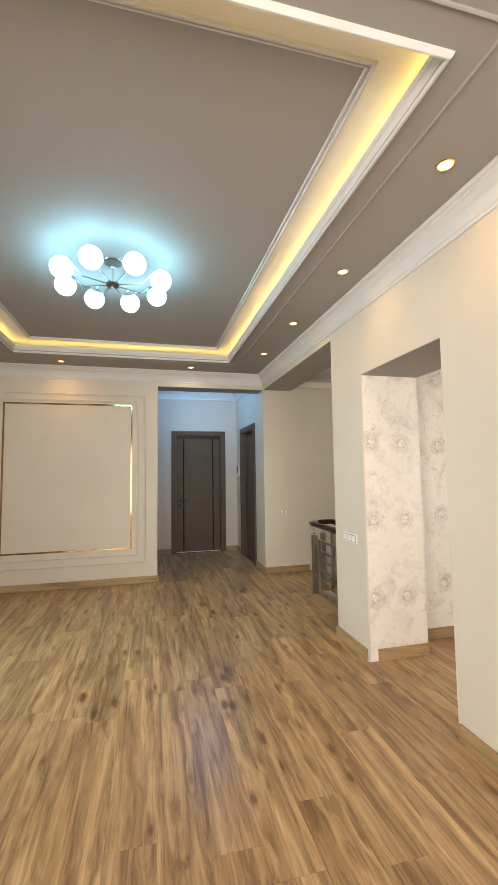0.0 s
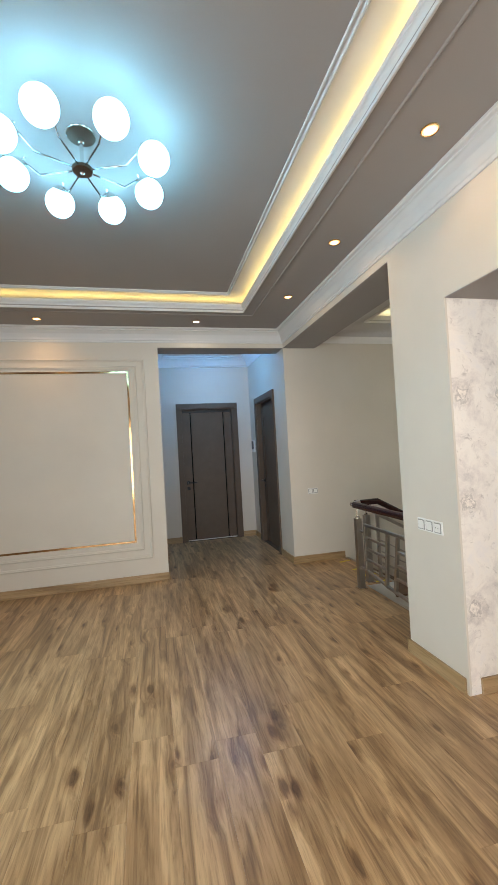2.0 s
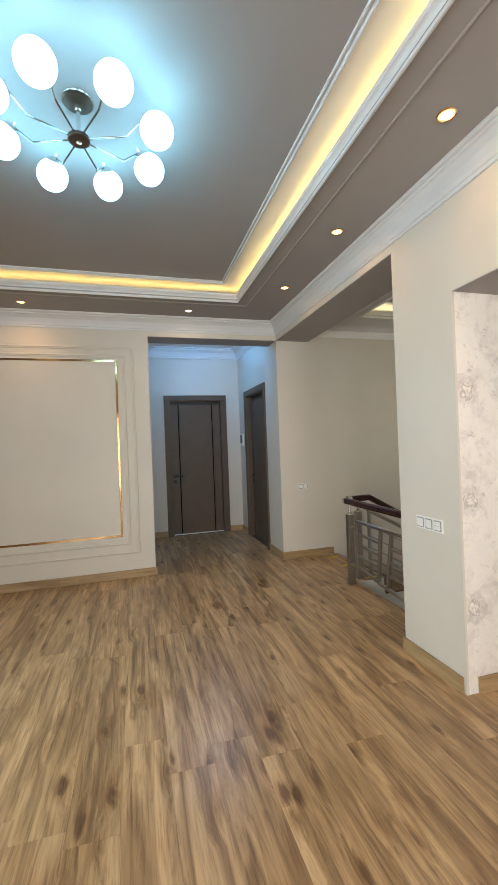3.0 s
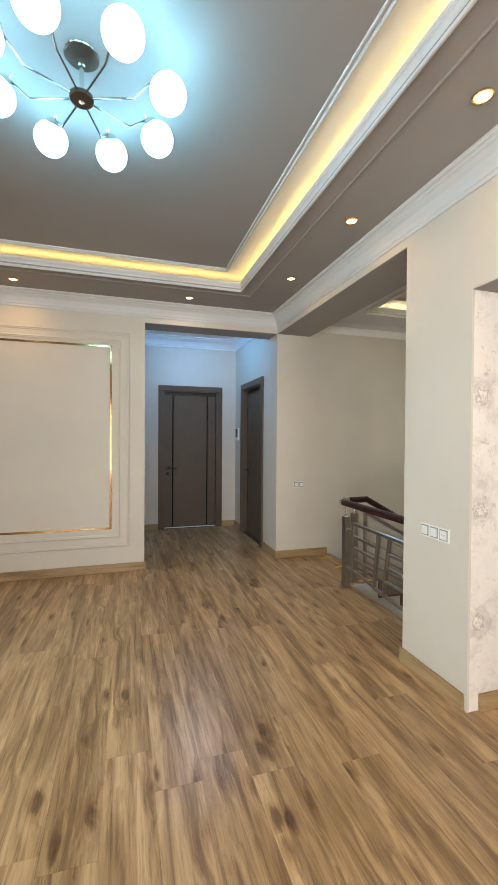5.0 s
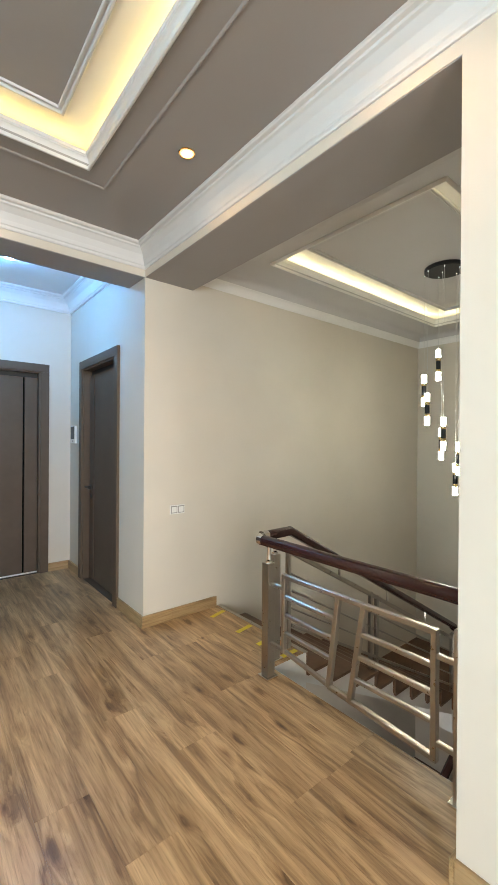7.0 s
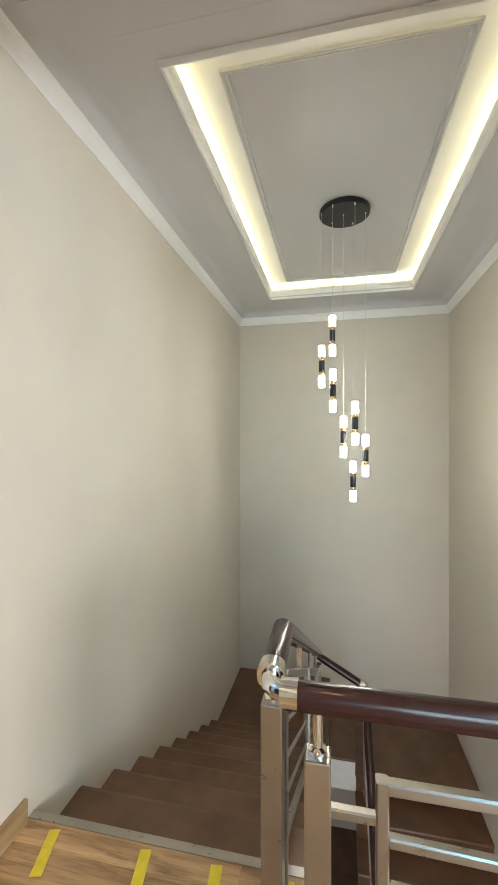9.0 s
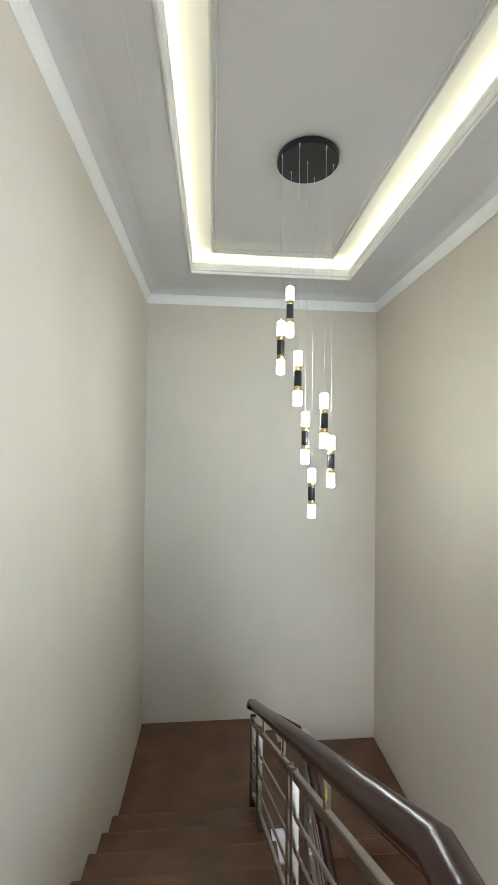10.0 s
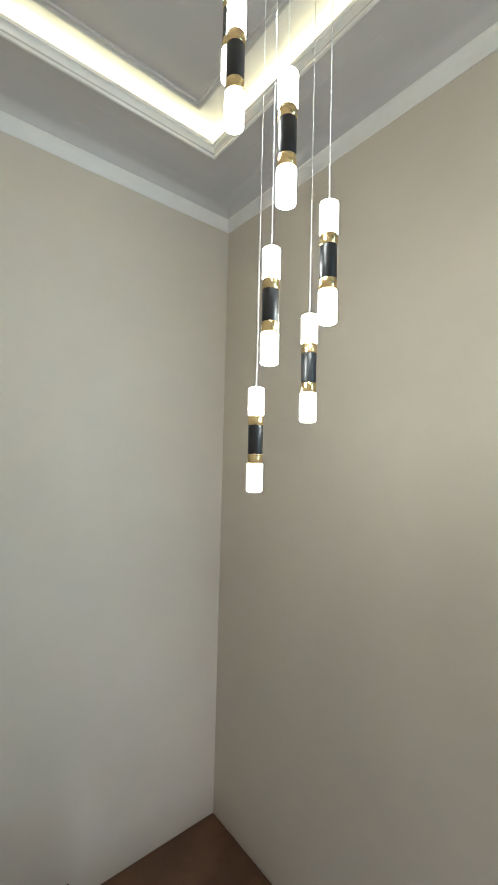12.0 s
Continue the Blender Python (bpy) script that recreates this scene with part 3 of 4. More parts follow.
def step_piece(x, z, sgn, ya, yb, depth=GO):
    """Riser below the nosing at x and tread behind it, wrapped in one brown covering with a rounded nose."""
    bm = bmesh.new()
    sec = [(x - sgn * depth, z), (x - sgn * 0.004, z), (x + sgn * 0.012, z - 0.004), (x + sgn * 0.016, z - 0.014), (x + sgn * 0.010, z - 0.024),
           (x, z - 0.026), (x, z - RISE), (x - sgn * 0.008, z - RISE), (x - sgn * 0.008, z - 0.02), (x - sgn * depth, z - 0.02)]
    a = [bm.verts.new((p, ya, q)) for p, q in sec]
    b = [bm.verts.new((p, yb, q)) for p, q in sec]
    bm.faces.new(a)
    bm.faces.new(b[::-1])
    for k in range(len(sec)):
        j = (k + 1) % len(sec)
        bm.faces.new((a[k], a[j], b[j], b[k]))
    return bm


up = setting("stairs_upper", flight_body(NOSE0 - 0.012, 0.0, N, 1, FY + 0.006, YB - 0.001, 0.20), M_PLASTER, "white plastered stair flight with brown treads")
for k in range(0, N):
    x, z = NOSE0 + GO * k, -RISE * k
    if k:
        part("step", step_piece(x, z, 1, FY - 0.012, YB - 0.002, GO - 0.001), M_TREAD, up)
    else:
        part("riser", box(x - 0.012, x, FY - 0.005, YB - 0.002, -RISE, -0.006), M_TREAD, up)
XL = NOSE0 + GO * N - 0.01                # landing edge
land = setting("landing", boxes((XL - 0.26, WX, FY, YB, LAND_L - 0.25, LAND_L - 0.02), (XL - 0.12, WX, 4.06, FY, LAND_L - 0.37, LAND_L - 0.135),
                                (XL - 0.12, WX, WY0, 4.06, LAND_R - 0.25, LAND_R - 0.02)), M_PLASTER, "half landing between the two stair flights")
part("landing_cover", box(XL - GO, WX - 0.001, FY - 0.012, YB - 0.002, LAND_L - 0.02, LAND_L, bevel=0.004), M_TREAD, land, "brown landing covering")
part("step", box(XL - 0.12, WX - 0.001, FY - 0.02, FY - 0.012, LAND_L - 0.115, LAND_L - 0.004), M_TREAD, land)
part("step", box(XL - 0.12, WX - 0.001, 4.05, FY - 0.012, LAND_L - 0.135, LAND_L - 0.115, bevel=0.004), M_TREAD, land)
part("step", box(XL - 0.12, WX - 0.001, 4.05, 4.058, LAND_R, LAND_L - 0.135), M_TREAD, land)
part("landing_cover", box(XL - 0.12, WX - 0.001, WY0 + 0.002, 4.06, LAND_R - 0.02, LAND_R, bevel=0.004), M_TREAD, land, "brown landing covering")
X2 = XL - 0.12
low = setting("stairs_lower", flight_body(X2 + 0.01, LAND_R, 10, -1, WY0 + 0.001, 4.05, 0.30), M_PLASTER, "white plastered lower stair flight with brown treads")
for k in range(0, 10):
    x, z = X2 - GO * k, LAND_R - RISE * k
    if k:
        part("step", step_piece(x, z, -1, WY0 + 0.002, 4.062, GO - 0.001), M_TREAD, low)
    else:
        part("riser", box(x, x + 0.012, WY0 + 0.002, 4.055, z - RISE, z - 0.02), M_TREAD, low)
for n, y in enumerate((5.116, 4.791, 4.561, 4.345)):
    t = tagged(part("tape_strip", bmesh.ops.create_cube(b := bmesh.new(), size=1.0, matrix=Matrix.Translation((2.112, y, 0.0046)) @ Matrix.Rotation(radians(16 - 5 * n), 4, "Z") @ Matrix.Diagonal((0.15, 0.036, 0.001, 1))) and b, M_TAPE),
               "strip of yellow adhesive tape stuck to the floor edge", "tape", "tape strips")

# ---- skirting ----
SK_H, SK_T = 0.085, 0.016


def skirting(x0, x1, y0, y1):
    setting("baseboard", box(x0, x1, y0, y1, 0.0005, SK_H, bevel=0.004), M_BASE if x1 - x0 > y1 - y0 else M_BASE_Y, "pale oak skirting board")


skirting(XW + SK_T, CX0, YB - SK_T, YB)
skirting(XW, XW + SK_T, YS, YB)
skirting(XE - SK_T, XE, YS, 1.672)
skirting(XE - SK_T, XE, 2.582, 3.06)
skirting(XE - SK_T, XE2, 3.06, 3.06 + SK_T)
skirting(XE - SK_T, EDGE_S - 0.05, YB - SK_T, YB)
skirting(XE - SK_T, XE, YB, DB[0])
skirting(XE - SK_T, XE, DB[1], CY1)
skirting(DA[1], XE - SK_T, CY1 - SK_T, CY1)
skirting(CX0, DA[0], CY1 - SK_T, CY1)
skirting(CX0, CX0 + SK_T, YB, DC[0])
skirting(CX0, CX0 + SK_T, DC[1], CY1 - SK_T)
skirting(XE + 0.07, XE2, 2.564 - SK_T, 2.564)
skirting(XE2, RX, RY1 - SK_T, RY1)
skirting(RX - SK_T, RX, RY0, RY1 - SK_T)

# ---- framed wall panel ----
def on_north(u, v, h):
    return Vector((u, YB - h, v))


def on_west(u, v, h):
    return Vector((XW + h, u, v))


REED = [(0.0, 0.0), (0.0, 0.006), (0.006, 0.014), (0.014, 0.016), (0.020, 0.011), (0.026, 0.011), (0.032, 0.006), (0.032, 0.0)]
panel = thing("wall_panel_moulding", (-0.96, YB, 0.25), "square wall panel framed in cream mouldings and a gold strip", "wall moulding")
part("outer_moulding", loop((-1.875, -0.035, 0.254, 2.405), REED, on_north), M_WALL, panel)
part("inner_moulding", loop((-1.785, -0.125, 0.35, 2.325), REED, on_north), M_WALL, panel)
part("gold_strip", loop((-1.71, -0.205, 0.435, 2.27), [(0, 0), (0, 0.0064), (0.0006, 0.0067), (0.0194, 0.0067), (0.020, 0.0064), (0.020, 0)], on_north), M_GOLD, panel, "mirror polished gold strip")
side = thing("wall_panel_moulding", (XW, 4.4, 0.25), "tall wall panel framed in cream mouldings", "wall moulding")
part("outer_moulding", loop((3.75, 5.08, 0.254, 2.405), REED, on_west), M_WALL, side)
part("inner_moulding", loop((3.84, 4.99, 0.35, 2.325), REED, on_west), M_WALL, side)

# ---- doors ----
def door(name, to_world, u0, u1, top, handle_side, label, light_gap=False, proud=0.022):
    """A flush door in its frame. to_world(u, out, z): along the wall, out of it, up."""
    d = thing(name, to_world((u0 + u1) / 2, 0, 0), label, "door", "interior doors", "structure")

    def slab(a, b, o0, o1, z0, z1, bevel=0.0):
        p, q = to_world(a, o0, z0), to_world(b, o1, z1)
        lo, hi = [min(i, j) for i, j in zip(p, q)], [max(i, j) for i, j in zip(p, q)]
        return box(lo[0], hi[0], lo[1], hi[1], lo[2], hi[2], bevel=bevel)

    w = 0.078
    part("frame_jamb", slab(u0, u0 + w, -0.12, proud, 0, top - w, 0.003), M_DOOR, d)
    part("frame_jamb", slab(u1 - w, u1, -0.12, proud, 0, top - w, 0.003), M_DOOR, d)
    part("frame_head", slab(u0, u1, -0.12, proud, top - w, top, 0.003), M_DOOR, d)
    a, b, t = u0 + w + 0.014, u1 - w - 0.014, top - w - 0.014
    part("frame_stop", slab(u0 + w, a, -0.1, min(proud, 0.006) - 0.001, 0, t + 0.014), M_DOOR, d)
    part("frame_stop", slab(b, u1 - w, -0.1, min(proud, 0.006) - 0.001, 0, t + 0.014), M_DOOR, d)
    part("frame_stop", slab(a, b, -0.1, min(proud, 0.006) - 0.001, t, t + 0.014), M_DOOR, d)
    g0, g1 = a + 0.118, b - 0.118
    sunk = -0.055
    leaf = part("door_leaf", slab(a + 0.002, g0, sunk - 0.04, sunk, 0.012, t - 0.045, 0.002), M_DOOR, d)
    part("door_leaf", slab(g0 + 0.017, g1 - 0.017, sunk - 0.04, sunk, 0.012, t - 0.045, 0.002), M_DOOR, d)
    part("door_leaf", slab(g1, b - 0.002, sunk - 0.04, sunk, 0.012, t - 0.045, 0.002), M_DOOR, d)
    part("door_groove", slab(g0, g0 + 0.017, sunk - 0.039, sunk - 0.022, 0.012, t - 0.045), M_GROOVE, d)
    part("door_groove", slab(g1 - 0.017, g1, sunk - 0.039, sunk - 0.022, 0.012, t - 0.045), M_GROOVE, d)
    # Black filler stands for the shade in the gap over the leaf.
    part("head_gap_shade", slab(a + 0.002, b - 0.002, sunk - 0.04, sunk - 0.015, t - 0.045, t), M_BLACK, d)
    # A bright white strip stands in for light leaking under the leaf.
    if light_gap:
        part("under_door_light", slab(a, b, sunk - 0.012, sunk + 0.012, 0.0005, 0.0115, 0.002), M_TRIM_LIT, d, "white strip standing for light under the door")
    hu = a + 0.05 if handle_side < 0 else b - 0.05
    s = 1 if handle_side < 0 else -1
    zc = 0.90
    part("rosette", slab(hu - 0.026, hu + 0.026, sunk, sunk + 0.008, zc - 0.026, zc + 0.026, 0.003), M_BLACK, d)
    part("door_handle", sweep(bmesh.new(), [to_world(hu, sunk, zc), to_world(hu, sunk + 0.05, zc), to_world(hu + s * 0.125, sunk + 0.05, zc)], oval(0.02, 0.02, 10, 1.0)), M_BLACK, d, "black lever handle", smooth=True)
    part("lock_plate", slab(hu - 0.024, hu + 0.024, sunk, sunk + 0.008, zc - 0.11, zc - 0.062, 0.003), M_BLACK, d)
    return d


door("door_1", lambda u, o, z: Vector((u, CY1 - o, z)), DA[0], DA[1], DA[2], -1, "closed taupe flush door with two dark vertical grooves", True)
door("door_2", lambda u, o, z: Vector((XE - o, u, z)), DB[0], DB[1], DB[2], 1, "closed taupe flush door in the corridor side")
door("door_3", lambda u, o, z: Vector((CX0 + o, u, z)), DC[0], DC[1], DC[2], -1, "closed taupe flush door facing the other side door", proud=0.003)
for nm, b in (("backing_1", (DA[0], DA[1], CY1 + 0.21, CY1 + 0.25, -0.3, TOP)), ("backing_2", (XE + 0.21, XE + 0.25, DB[0], DB[1], 0, TOP)), ("backing_3", (CX0 - 0.25, CX0 - 0.21, DC[0], DC[1], 0, TOP))):
    setting("wall_" + nm, boxes(b), M_SOFFIT, "plain wall behind a door")

# ---- switches and intercom ----
sock = thing("wall_switch", (XE, 2.795, 0.82), "white triple plate with two switches and a socket", "switch")
part("plate", box(XE - 0.009, XE, 2.688, 2.902, 0.814, 0.888, bevel=0.003), M_PLASTIC, sock)
for n in range(3):
    y = 2.866 - 0.071 * n
    part("frame_line", box(XE - 0.0105, XE - 0.009, y - 0.029, y + 0.029, 0.822, 0.880, bevel=0.0007), M_GREY, sock)
    part("switch_key" if n < 2 else "socket_face", box(XE - 0.014, XE - 0.0105, y - 0.0235, y + 0.0235, 0.8275, 0.8745, bevel=0.002), M_PLASTIC, sock)
part("socket_well", lathe(bmesh.new(), (XE - 0.0142, 2.724, 0.851), [(0.0205, 0.0), (0.0205, -0.0015), (0.0185, -0.002), (0.0175, -0.0002)], 24, "X"), M_PLASTIC, sock, smooth=True)
for y in (2.7145, 2.7335):
    part("socket_hole", lathe(bmesh.new(), (XE - 0.0142, y, 0.851), [(0.0025, 0.0), (0.0025, -0.0008), (0.001, -0.0009)], 10, "X"), M_BLACK, sock)
sw = thing("wall_switch", (1.826, YB, 0.80), "white double plate with two switches", "switch")
part("plate", box(1.764, 1.888, YB - 0.009, YB, 0.796, 0.864, bevel=0.003), M_PLASTIC, sw)
for x in (1.796, 1.856):
    part("frame_line", box(x - 0.027, x + 0.027, YB - 0.0105, YB - 0.009, 0.803, 0.857, bevel=0.0007), M_GREY, sw)
    part("switch_key", box(x - 0.021, x + 0.021, YB - 0.014, YB - 0.0105, 0.809, 0.851, bevel=0.002), M_PLASTIC, sw)
ic = thing("intercom", (XE, 6.9, 1.33), "white wall intercom with a dark screen", "intercom")
part("case", box(XE - 0.024, XE, 6.83, 6.97, 1.32, 1.50, bevel=0.005), M_PLASTIC, ic)
part("screen", box(XE - 0.0265, XE - 0.024, 6.842, 6.958, 1.362, 1.492, bevel=0.001), M_BLACK, ic, "dark screen")
part("button", box(XE - 0.027, XE - 0.024, 6.89, 6.91, 1.335, 1.35, bevel=0.001), M_GREY, ic)

# ---- downlights ----
def downlight(x, y, lens, ring_glow, colour):
    d = thing("downlight", (x, y, SOFFIT), "small round recessed ceiling downlight, lit", "downlight", "ceiling downlights")
    # Brass-toned trim and glowing annulus imitate the lamp's warm halo.
    ring = bmesh.new()
    lathe(ring, (x, y, SOFFIT), [(0.041, 0.001), (0.042, -0.003), (0.038, -0.006), (0.034, -0.003), (0.033, -0.001)], 28)
    part("trim_ring", ring, M_BRASS, d, "trim ring in brass tone for the warm halo", smooth=True)
    part("halo_ring", lathe(bmesh.new(), (x, y, SOFFIT), [(0.0335, -0.0015), (0.0335, -0.0042), (0.026, -0.0046)], 24), ring_glow, d, "glowing ring standing for the halo round the lens", smooth=True)
    part("lens", lathe(bmesh.new(), (x, y, SOFFIT), [(0.0265, -0.0040), (0.022, -0.0080), (0.010, -0.0105)], 24), lens, d, "glowing lens", smooth=True)
    lamp = bpy.data.lights.new("downlight_beam", "SPOT")
    lamp.energy, lamp.color, lamp.spot_size, lamp.spot_blend, lamp.shadow_soft_size = SPOT_WATTS, colour, radians(165), 1.0, 0.03
    ob = new("downlight_beam", lamp)
    ob.matrix_world = pose(x, y, SOFFIT - 0.02)
    return d


for y in (1.262, 2.253, 3.237, 4.216):
    downlight(1.278, y, M_SPOT, M_HALO, (1.0, 0.60, 0.28))
downlight(-1.015, 4.97, M_SPOT, M_HALO, (1.0, 0.60, 0.28))
downlight(0.52, 4.97, M_SPOT_W, M_HALO_PALE, (1.0, 0.9, 0.8))

# corridor lamp
LX, LY = 0.85, 6.2
cl = thing("ceiling_lamp", (LX, LY, 2.835), "small round cool white lamp on the corridor ceiling, lit", "ceiling lamp")
part("base", lathe(bmesh.new(), (LX, LY, 2.835), [(0.062, 0.0), (0.066, -0.006), (0.050, -0.012)], 28), M_TRIM, cl, smooth=True)
part("dome", lathe(bmesh.new(), (LX, LY, 2.824), [(0.048, 0.0), (0.052, -0.010), (0.050, -0.024), (0.036, -0.036), (0.014, -0.041)], 28), M_PANEL, cl, "glowing cool dome", smooth=True)

# ---- globe chandelier ----
HX, HY, HZ = -0.245, 2.683, 2.68
ch = thing("chandelier", (HX, HY, UPPER), "chrome chandelier with eight lit opal globes on bent arms", "chandelier")
part("canopy", lathe(bmesh.new(), (HX, HY, UPPER - 0.03), [(0.062, 0.03), (0.064, 0.028), (0.064, 0.016), (0.060, 0.013), (0.012, 0.012)], 36), M_BRONZE, ch, "round ceiling canopy", smooth=True)
part("canopy_rim", lathe(bmesh.new(), (HX, HY, UPPER - 0.006), [(0.0655, 0.004), (0.067, 0.002), (0.067, -0.002), (0.0655, -0.004)], 36), M_CHROME, ch, smooth=True)
part("stem", lathe(bmesh.new(), (HX, HY, HZ), [(0.009, 0.006), (0.009, 0.125), (0.013, 0.13), (0.013, 0.149)], 16), M_CHROME, ch, smooth=True)
part("hub", lathe(bmesh.new(), (HX, HY, HZ), [(0.014, 0.022), (0.040, 0.012), (0.046, 0.009), (0.046, -0.004), (0.043, -0.007), (0.012, -0.008)], 32), M_BRONZE, ch, "dark round hub", smooth=True)
part("finial", lathe(bmesh.new(), (HX, HY, HZ - 0.008), [(0.010, 0.002), (0.010, -0.004), (0.006, -0.008), (0.003, -0.012)], 16), M_CHROME, ch, smooth=True)
for k in range(8):
    a = radians(27.5 + 45 * k)
    c, s = math.cos(a), math.sin(a)
    at = lambda r, z: (HX + r * c, HY + r * s, HZ + z)
    arm = part("arm", sweep(bmesh.new(), [at(0.03, 0.003), at(0.205, 0.003), at(0.283, 0.075)], oval(0.0075, 0.0075, 8, 1.0)), M_ARM, ch, smooth=True)
    tilt = Matrix.Translation(at(0.338, 0.018)) @ Matrix.Rotation(a, 4, "Z") @ Matrix.Rotation(radians(-38), 4, "Y")
    cap = lathe(bmesh.new(), (0, 0, 0), [(0.006, 0.098), (0.006, 0.084), (0.022, 0.078), (0.034, 0.068), (0.037, 0.058)], 20)
    cap.transform(tilt)
    part("cap", cap, M_CHROME, arm, smooth=True)
    globe = lathe(bmesh.new(), (0, 0, 0), [(0.070 * math.cos(radians(t)), 0.070 * math.sin(radians(t))) for t in range(-85, 63, 7)], 28)
    globe.transform(tilt)
    part("globe", globe, M_GLOBE, arm, "glowing opal glass globe", smooth=True)

# ---- pendant cluster over the stairs ----
PX, PY = 3.785, 4.155
pc = thing("pendant_chandelier", (PX, PY, UPPER), "black canopy with seven lit tube pendants at staggered heights", "pendant lamp")
part("canopy", lathe(bmesh.new(), (PX, PY, UPPER - 0.035), [(0.160, 0.035), (0.165, 0.03), (0.165, 0.004), (0.160, 0.0), (0.05, -0.0005)], 48), M_BLACK, pc, "round black ceiling canopy", smooth=True)
for x, y, z in ((3.84, 4.235, 1.898), (3.723, 4.303, 1.67), (3.639, 4.23, 1.498), (3.642, 4.093, 1.289), (3.753, 4.163, 1.204), (3.760, 4.022, 1.082), (3.874, 4.097, 0.90)):
    part("wire_nut", lathe(bmesh.new(), (x, y, UPPER - 0.036), [(0.006, 0.0), (0.006, -0.008), (0.003, -0.018)], 10), M_CHROME, pc)
    part("wire", rod((x, y, z + 0.27), (x, y, UPPER - 0.05), oval(0.0022, 0.0022, 6, 1.0), (0, 1, 0)), M_WIRE, pc)
    body = part("tube_body", lathe(bmesh.new(), (x, y, z), [(0.0190, 0.098), (0.0195, 0.100), (0.0195, 0.172), (0.0190, 0.174)], 24), M_BLACK, pc, "black lacquered centre tube", smooth=True)
    for h0 in (0.074, 0.174):
        part("brass_ring", lathe(bmesh.new(), (x, y, z + h0), [(0.0195, 0.0), (0.0202, 0.001), (0.0202, 0.0235), (0.0195, 0.0245)], 24), M_BRASS, body, smooth=True)
    for h0 in (0.0, 0.198):
        part("lit_tube", lathe(bmesh.new(), (x, y, z + h0), [(0.016, 0.0), (0.0205, 0.003), (0.0205, 0.072), (0.016, 0.075)], 24), M_TUBE, body, "glowing acrylic tube", smooth=True)

# ---- guard rail and stair rails ----
BAR = square(0.022, 0.022)
THIN = oval(0.013, 0.013, 8, 1.0)
HALF = [(0.018, -0.028), (0.020, -0.021), (0.025, -0.018), (0.0285, -0.010), (0.029, 0.0), (0.027, 0.011), (0.021, 0.020), (0.011, 0.025)]
HAND = HALF + [(0.0, 0.0265)] + [(-u, v) for u, v in HALF[::-1]]


def post(name, parent, x, y, z0, z1, w=0.055, flange=True, pin=0.0):
    p = part(name, box(x - w / 2, x + w / 2, y - w / 2, y + w / 2, z0, z1, bevel=0.004), M_STEEL, parent)
    if flange:
        part("foot_plate", box(x - w * 0.75, x + w * 0.75, y - w * 0.75, y + w * 0.75, z0, z0 + 0.012, bevel=0.003), M_CHROME, p)
    if pin:
        part("pin", lathe(bmesh.new(), (x, y, z1), [(0.020, -0.002), (0.020, 0.012), (0.011, 0.018), (0.011, pin)], 14), M_CHROME, p, smooth=True)
    return p


GX = 1.852
guard = thing("guard_rail", (GX, 3.7, 0.0), "steel balustrade with dark red lacquered handrail on the floor edge", "railing", "stair railings")
post("post", guard, GX, 4.245, 0.0, 0.655, pin=0.10)
post("post", guard, GX, 3.165, 0.0, 0.655, pin=0.10)
part("handrail", sweep(bmesh.new(), [(GX, 3.062, 0.776), (GX, 4.312, 0.776)], HAND), M_RAIL, guard, "dark red lacquered handrail", smooth=True)
part("rail_sleeve", sweep(bmesh.new(), [(GX, 4.286, 0.776), (GX, 4.324, 0.776)], oval(0.062, 0.057, 18, 0.8)), M_CHROME, guard, smooth=True)


def gbar(y0, z0, y1, z1, sec=BAR, name="bar"):
    part(name, rod((GX, y0, z0), (GX, y1, z1), sec, (1, 0, 0)), M_STEEL, guard)


gbar(4.115, 0.19, 4.115, 0.622, square(0.026, 0.03), "upright")
gbar(3.275, 0.105, 3.275, 0.622, square(0.026, 0.03), "upright")
gbar(4.125, 0.6095, 3.265, 0.6095, square(0.026, 0.026), "top_bar")
gbar(3.80, 0.150, 3.745, 0.60, square(0.026, 0.03), "slanted_upright")
gbar(3.675, 0.135, 3.60, 0.60, square(0.026, 0.03), "slanted_upright")
gbar(4.115, 0.20, 3.80, 0.155, BAR, "bottom_bar")
gbar(3.80, 0.152, 3.275, 0.115, square(0.026, 0.026), "bottom_bar")
for z in (0.30, 0.40, 0.50):
    gbar(4.10, z, 3.765 + (0.5 - z) * 0.12, z - 0.01)
for z in (0.255, 0.365, 0.475):
    gbar(3.598 + (0.6 - z) * 0.16, z, 3.285, z)
for z in (0.54, 0.20):
    gbar(4.22, z, 4.12, z, BAR, "bracket")
    gbar(3.275, z - 0.02, 3.18, z - 0.02, BAR, "bracket")

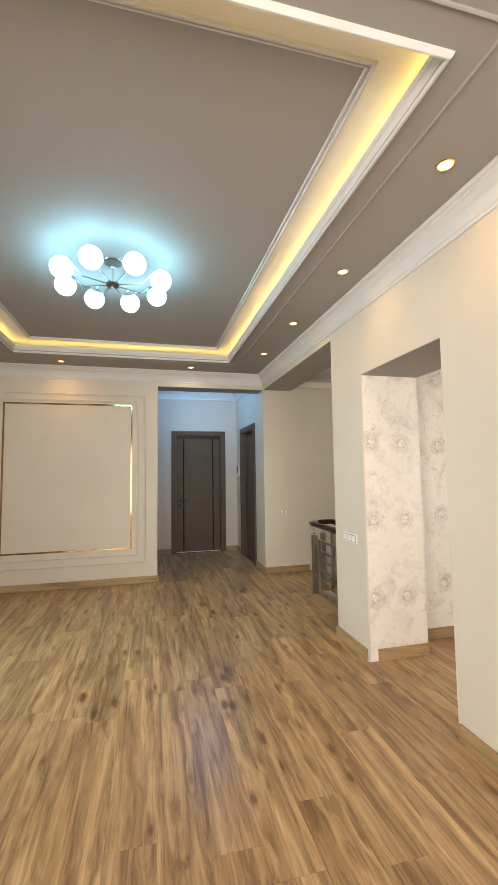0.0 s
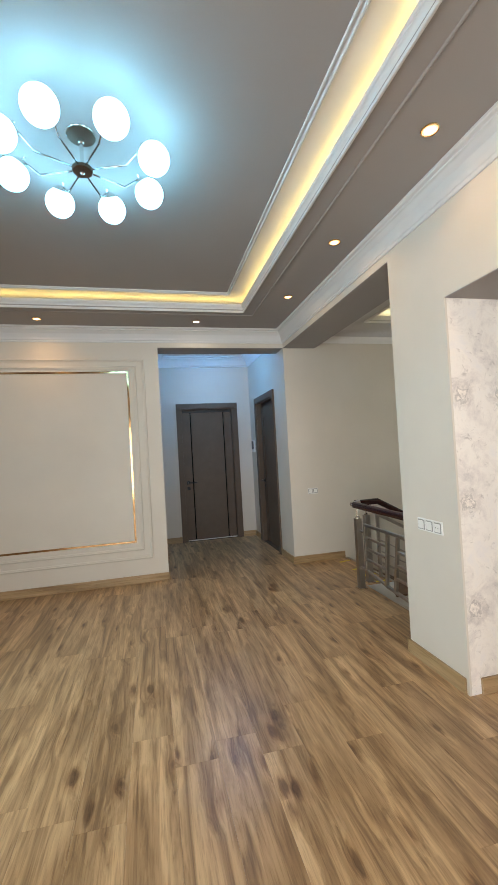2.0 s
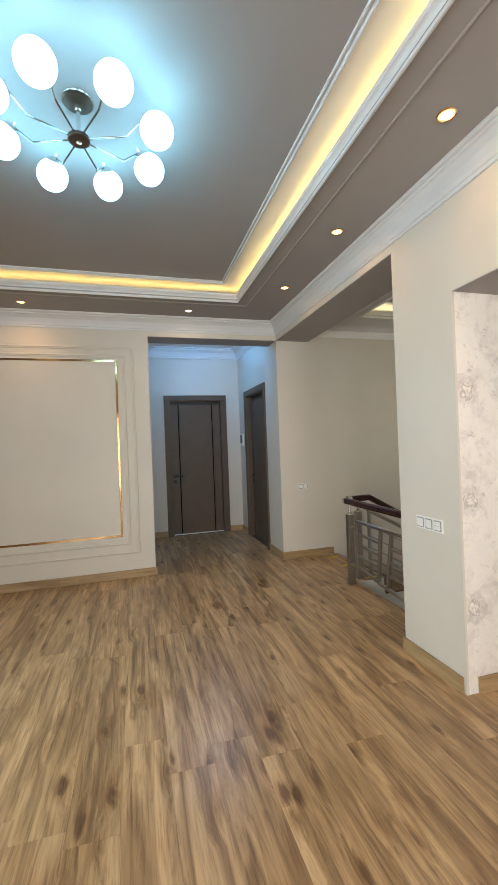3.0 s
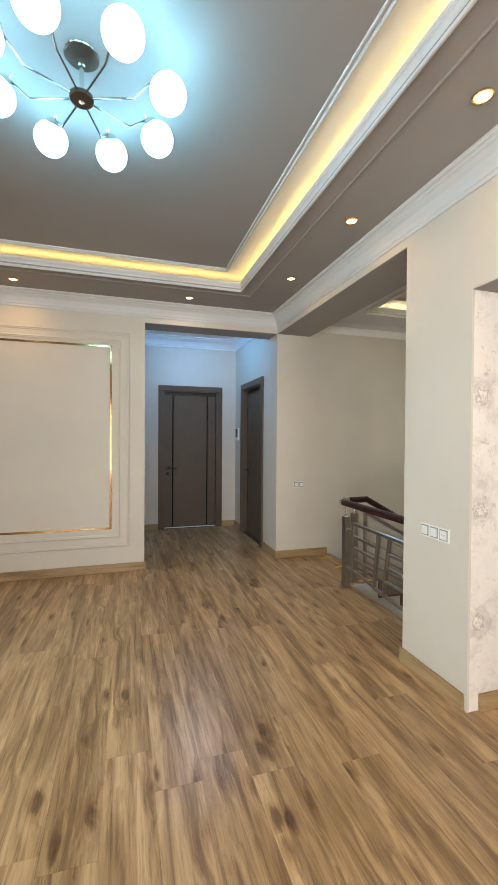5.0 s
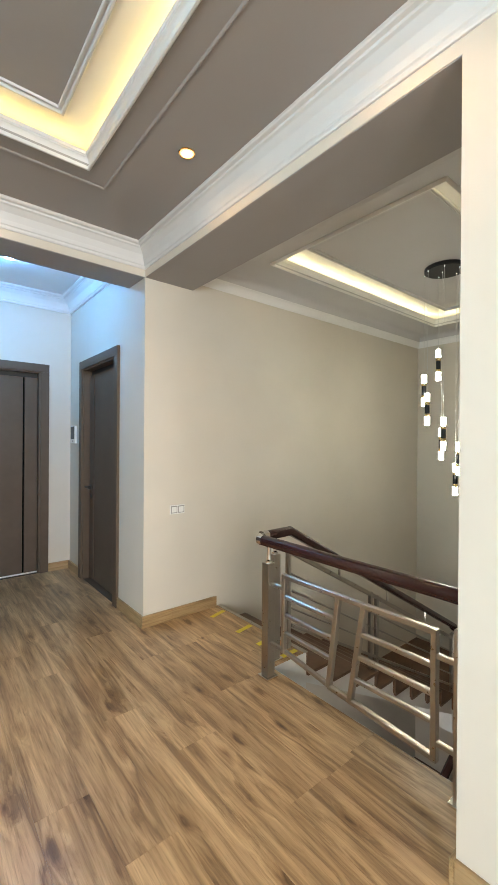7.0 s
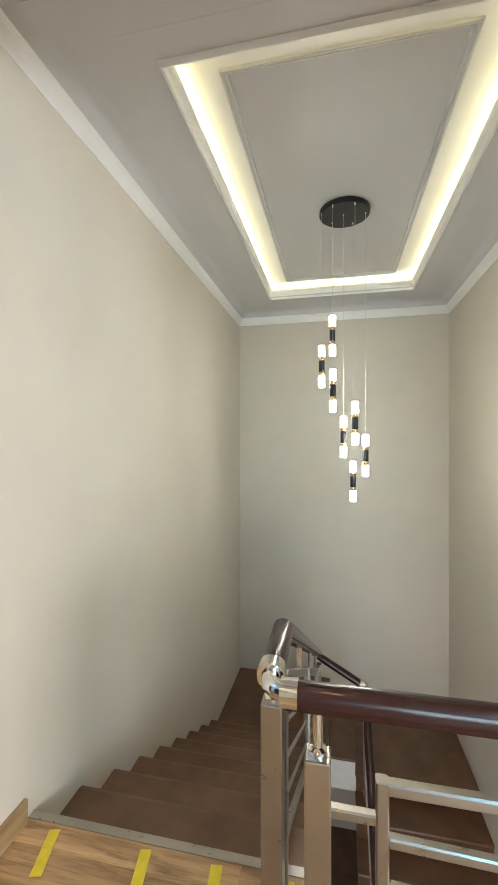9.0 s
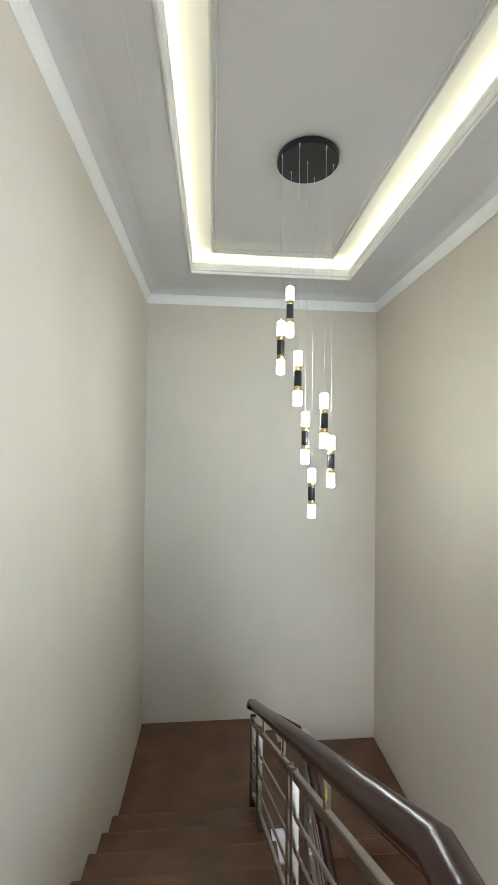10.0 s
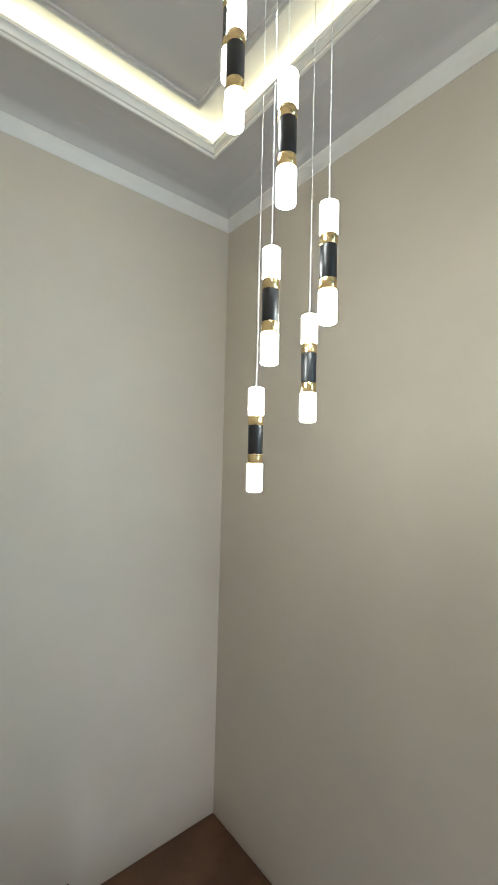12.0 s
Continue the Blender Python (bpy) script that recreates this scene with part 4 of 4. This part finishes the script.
def stair_rail(name, y, xs, zs, sgn, length, posts, label, head, slope=0.535):
    """A balustrade parallel to a flight: zs is the handrail's height at xs."""
    r = thing(name, (xs, y, zs - 0.8), label, "railing", "stair railings")
    z_at = lambda x, off: zs - abs(x - xs) * slope + off
    xe = xs + sgn * length
    part("handrail", sweep(bmesh.new(), head + [(xs, y, zs), (xe, y, z_at(xe, 0))], HAND), M_RAIL, r, "dark red lacquered handrail", smooth=True)
    x0, x1 = xs - sgn * 0.06, xe - sgn * 0.05
    part("sub_rail", rod((x0, y, z_at(xs, -0.10)), (x1, y, z_at(x1, -0.13)), square(0.02, 0.03)), M_STEEL, r)
    for off in (-0.27, -0.38, -0.49):
        part("bar", rod((xs + sgn * 0.02, y, z_at(xs + sgn * 0.02, off)), (x1, y, z_at(x1, off)), THIN), M_STEEL, r)
    part("bottom_bar", rod((xs + sgn * 0.02, y, z_at(xs + sgn * 0.02, -0.60)), (x1, y, z_at(x1, -0.60)), square(0.02, 0.02)), M_STEEL, r)
    for x in posts:
        part("upright", box(x - 0.014, x + 0.014, y - 0.014, y + 0.014, z_at(x, -0.74), z_at(x, -0.115), bevel=0.003), M_STEEL, r)
    n = int(length / 0.62)
    for k in range(n):
        x = xs + sgn * (0.5 + 0.62 * k)
        part("pin", rod((x, y, z_at(x, -0.125)), (x + sgn * 0.004, y, z_at(x, -0.02)), oval(0.02, 0.02, 10, 1.0), (0, 1, 0)), M_CHROME, r, smooth=True)
    return r


RYY = 4.354
sr = stair_rail("stair_railing", RYY, 2.13, 0.784, 1, 2.33, (2.12, 3.02, 3.10, 4.02, 4.10, 4.40), "steel stair balustrade with dark red handrail along the upper flight", [(1.91, RYY, 0.781)], 0.543)
post("post", sr, 2.01, RYY + 0.012, 0.0, 0.655, pin=0.11)
part("rail_sleeve", sweep(bmesh.new(), [(1.893, RYY, 0.781), (1.935, RYY, 0.782)], oval(0.062, 0.057, 18, 0.8)), M_CHROME, sr, smooth=True)
part("corner_fitting", sweep(bmesh.new(), [(GX, 4.318, 0.777), (GX + 0.005, 4.335, 0.778), (GX + 0.018, 4.348, 0.779), (GX + 0.043, RYY, 0.781)], oval(0.042, 0.042, 16, 1.0)), M_CHROME, sr, "chrome corner fitting", smooth=True)
R2Y = 3.98
sr2 = stair_rail("stair_railing", R2Y, 4.40, -0.73, -1, 2.35, (4.30, 3.62, 3.54, 2.72, 2.64, 2.15), "steel stair balustrade with dark red handrail along the lower flight", [(4.44, R2Y, -0.71)])
part("joining_rail", sweep(bmesh.new(), [(4.465, RYY + 0.03, -0.482), (4.462, RYY - 0.03, -0.515), (4.45, R2Y + 0.03, -0.685)], HAND), M_RAIL, sr2, "dark red lacquered handrail", smooth=True)
part("corner_fitting", sweep(bmesh.new(), [(4.452, R2Y + 0.045, -0.678), (4.452, R2Y + 0.01, -0.69), (4.44, R2Y, -0.70), (4.40, R2Y, -0.73)], oval(0.066, 0.056, 18, 0.85)), M_CHROME, sr2, "chrome corner fitting", smooth=True)
part("post", box(4.405, 4.445, R2Y - 0.02, R2Y + 0.02, LAND_R - RISE, -0.74, bevel=0.004), M_STEEL, sr2)
part("post", box(4.40, 4.44, RYY - 0.02, RYY + 0.02, LAND_L - 0.001, -0.54, bevel=0.004), M_STEEL, sr)

# ---- floor planks, last ----
PW, PL, GAP = 0.19, 1.285, 0.0002
SHARED = {}


def plank(x0, x1, y0, y1):
    key = (round(x1 - x0, 4), round(y1 - y0, 4))
    if key not in SHARED:
        bm = box(-key[0] / 2 + GAP, key[0] / 2 - GAP, -key[1] / 2 + GAP, key[1] / 2 - GAP, -0.006, 0.0)
        top = [e for e in bm.edges if all(v.co.z > -0.001 for v in e.verts)]
        bmesh.ops.bevel(bm, geom=top, offset=0.0003, segments=1, affect="EDGES")
        me = bpy.data.meshes.new("plank")
        bm.to_mesh(me)
        bm.free()
        me.materials.append(M_OAK)
        SHARED[key] = me
    ob = new("plank", SHARED[key])
    ob.parent = FLOOR
    ob.location = ((x0 + x1) / 2, (y0 + y1) / 2, 0)


def lay(x0, x1, y0, y1):
    rng = random.Random(7)
    first = math.floor((x0 - XE) / PW + 1e-6)
    k = first
    while XE + k * PW < x1 - 1e-4:
        a, b = max(x0, XE + k * PW), min(x1, XE + (k + 1) * PW)
        off = random.Random(1000 + k).random() * PL
        y = y0 - ((y0 - off) % PL)
        while y < y1 - 1e-4:
            c, d = max(y, y0), min(y + PL, y1)
            if d - c > 0.004 and b - a > 0.004:
                plank(a, b, c, d)
            y += PL
        k += 1


SPLIT = XE - PW * 7                       # a row joint beside the corridor's west wall
lay(XW, SPLIT, YS, YB)
lay(CX0, SPLIT, YB, CY1)
lay(SPLIT, XE, YS, CY1)
lay(XE, EDGE_S - 0.03, FY, YB)
lay(XE, EDGE_G - 0.003, 3.06, FY)
lay(XE, XE2, 1.68, 2.57)
lay(XE2, RX, RY0, RY1)
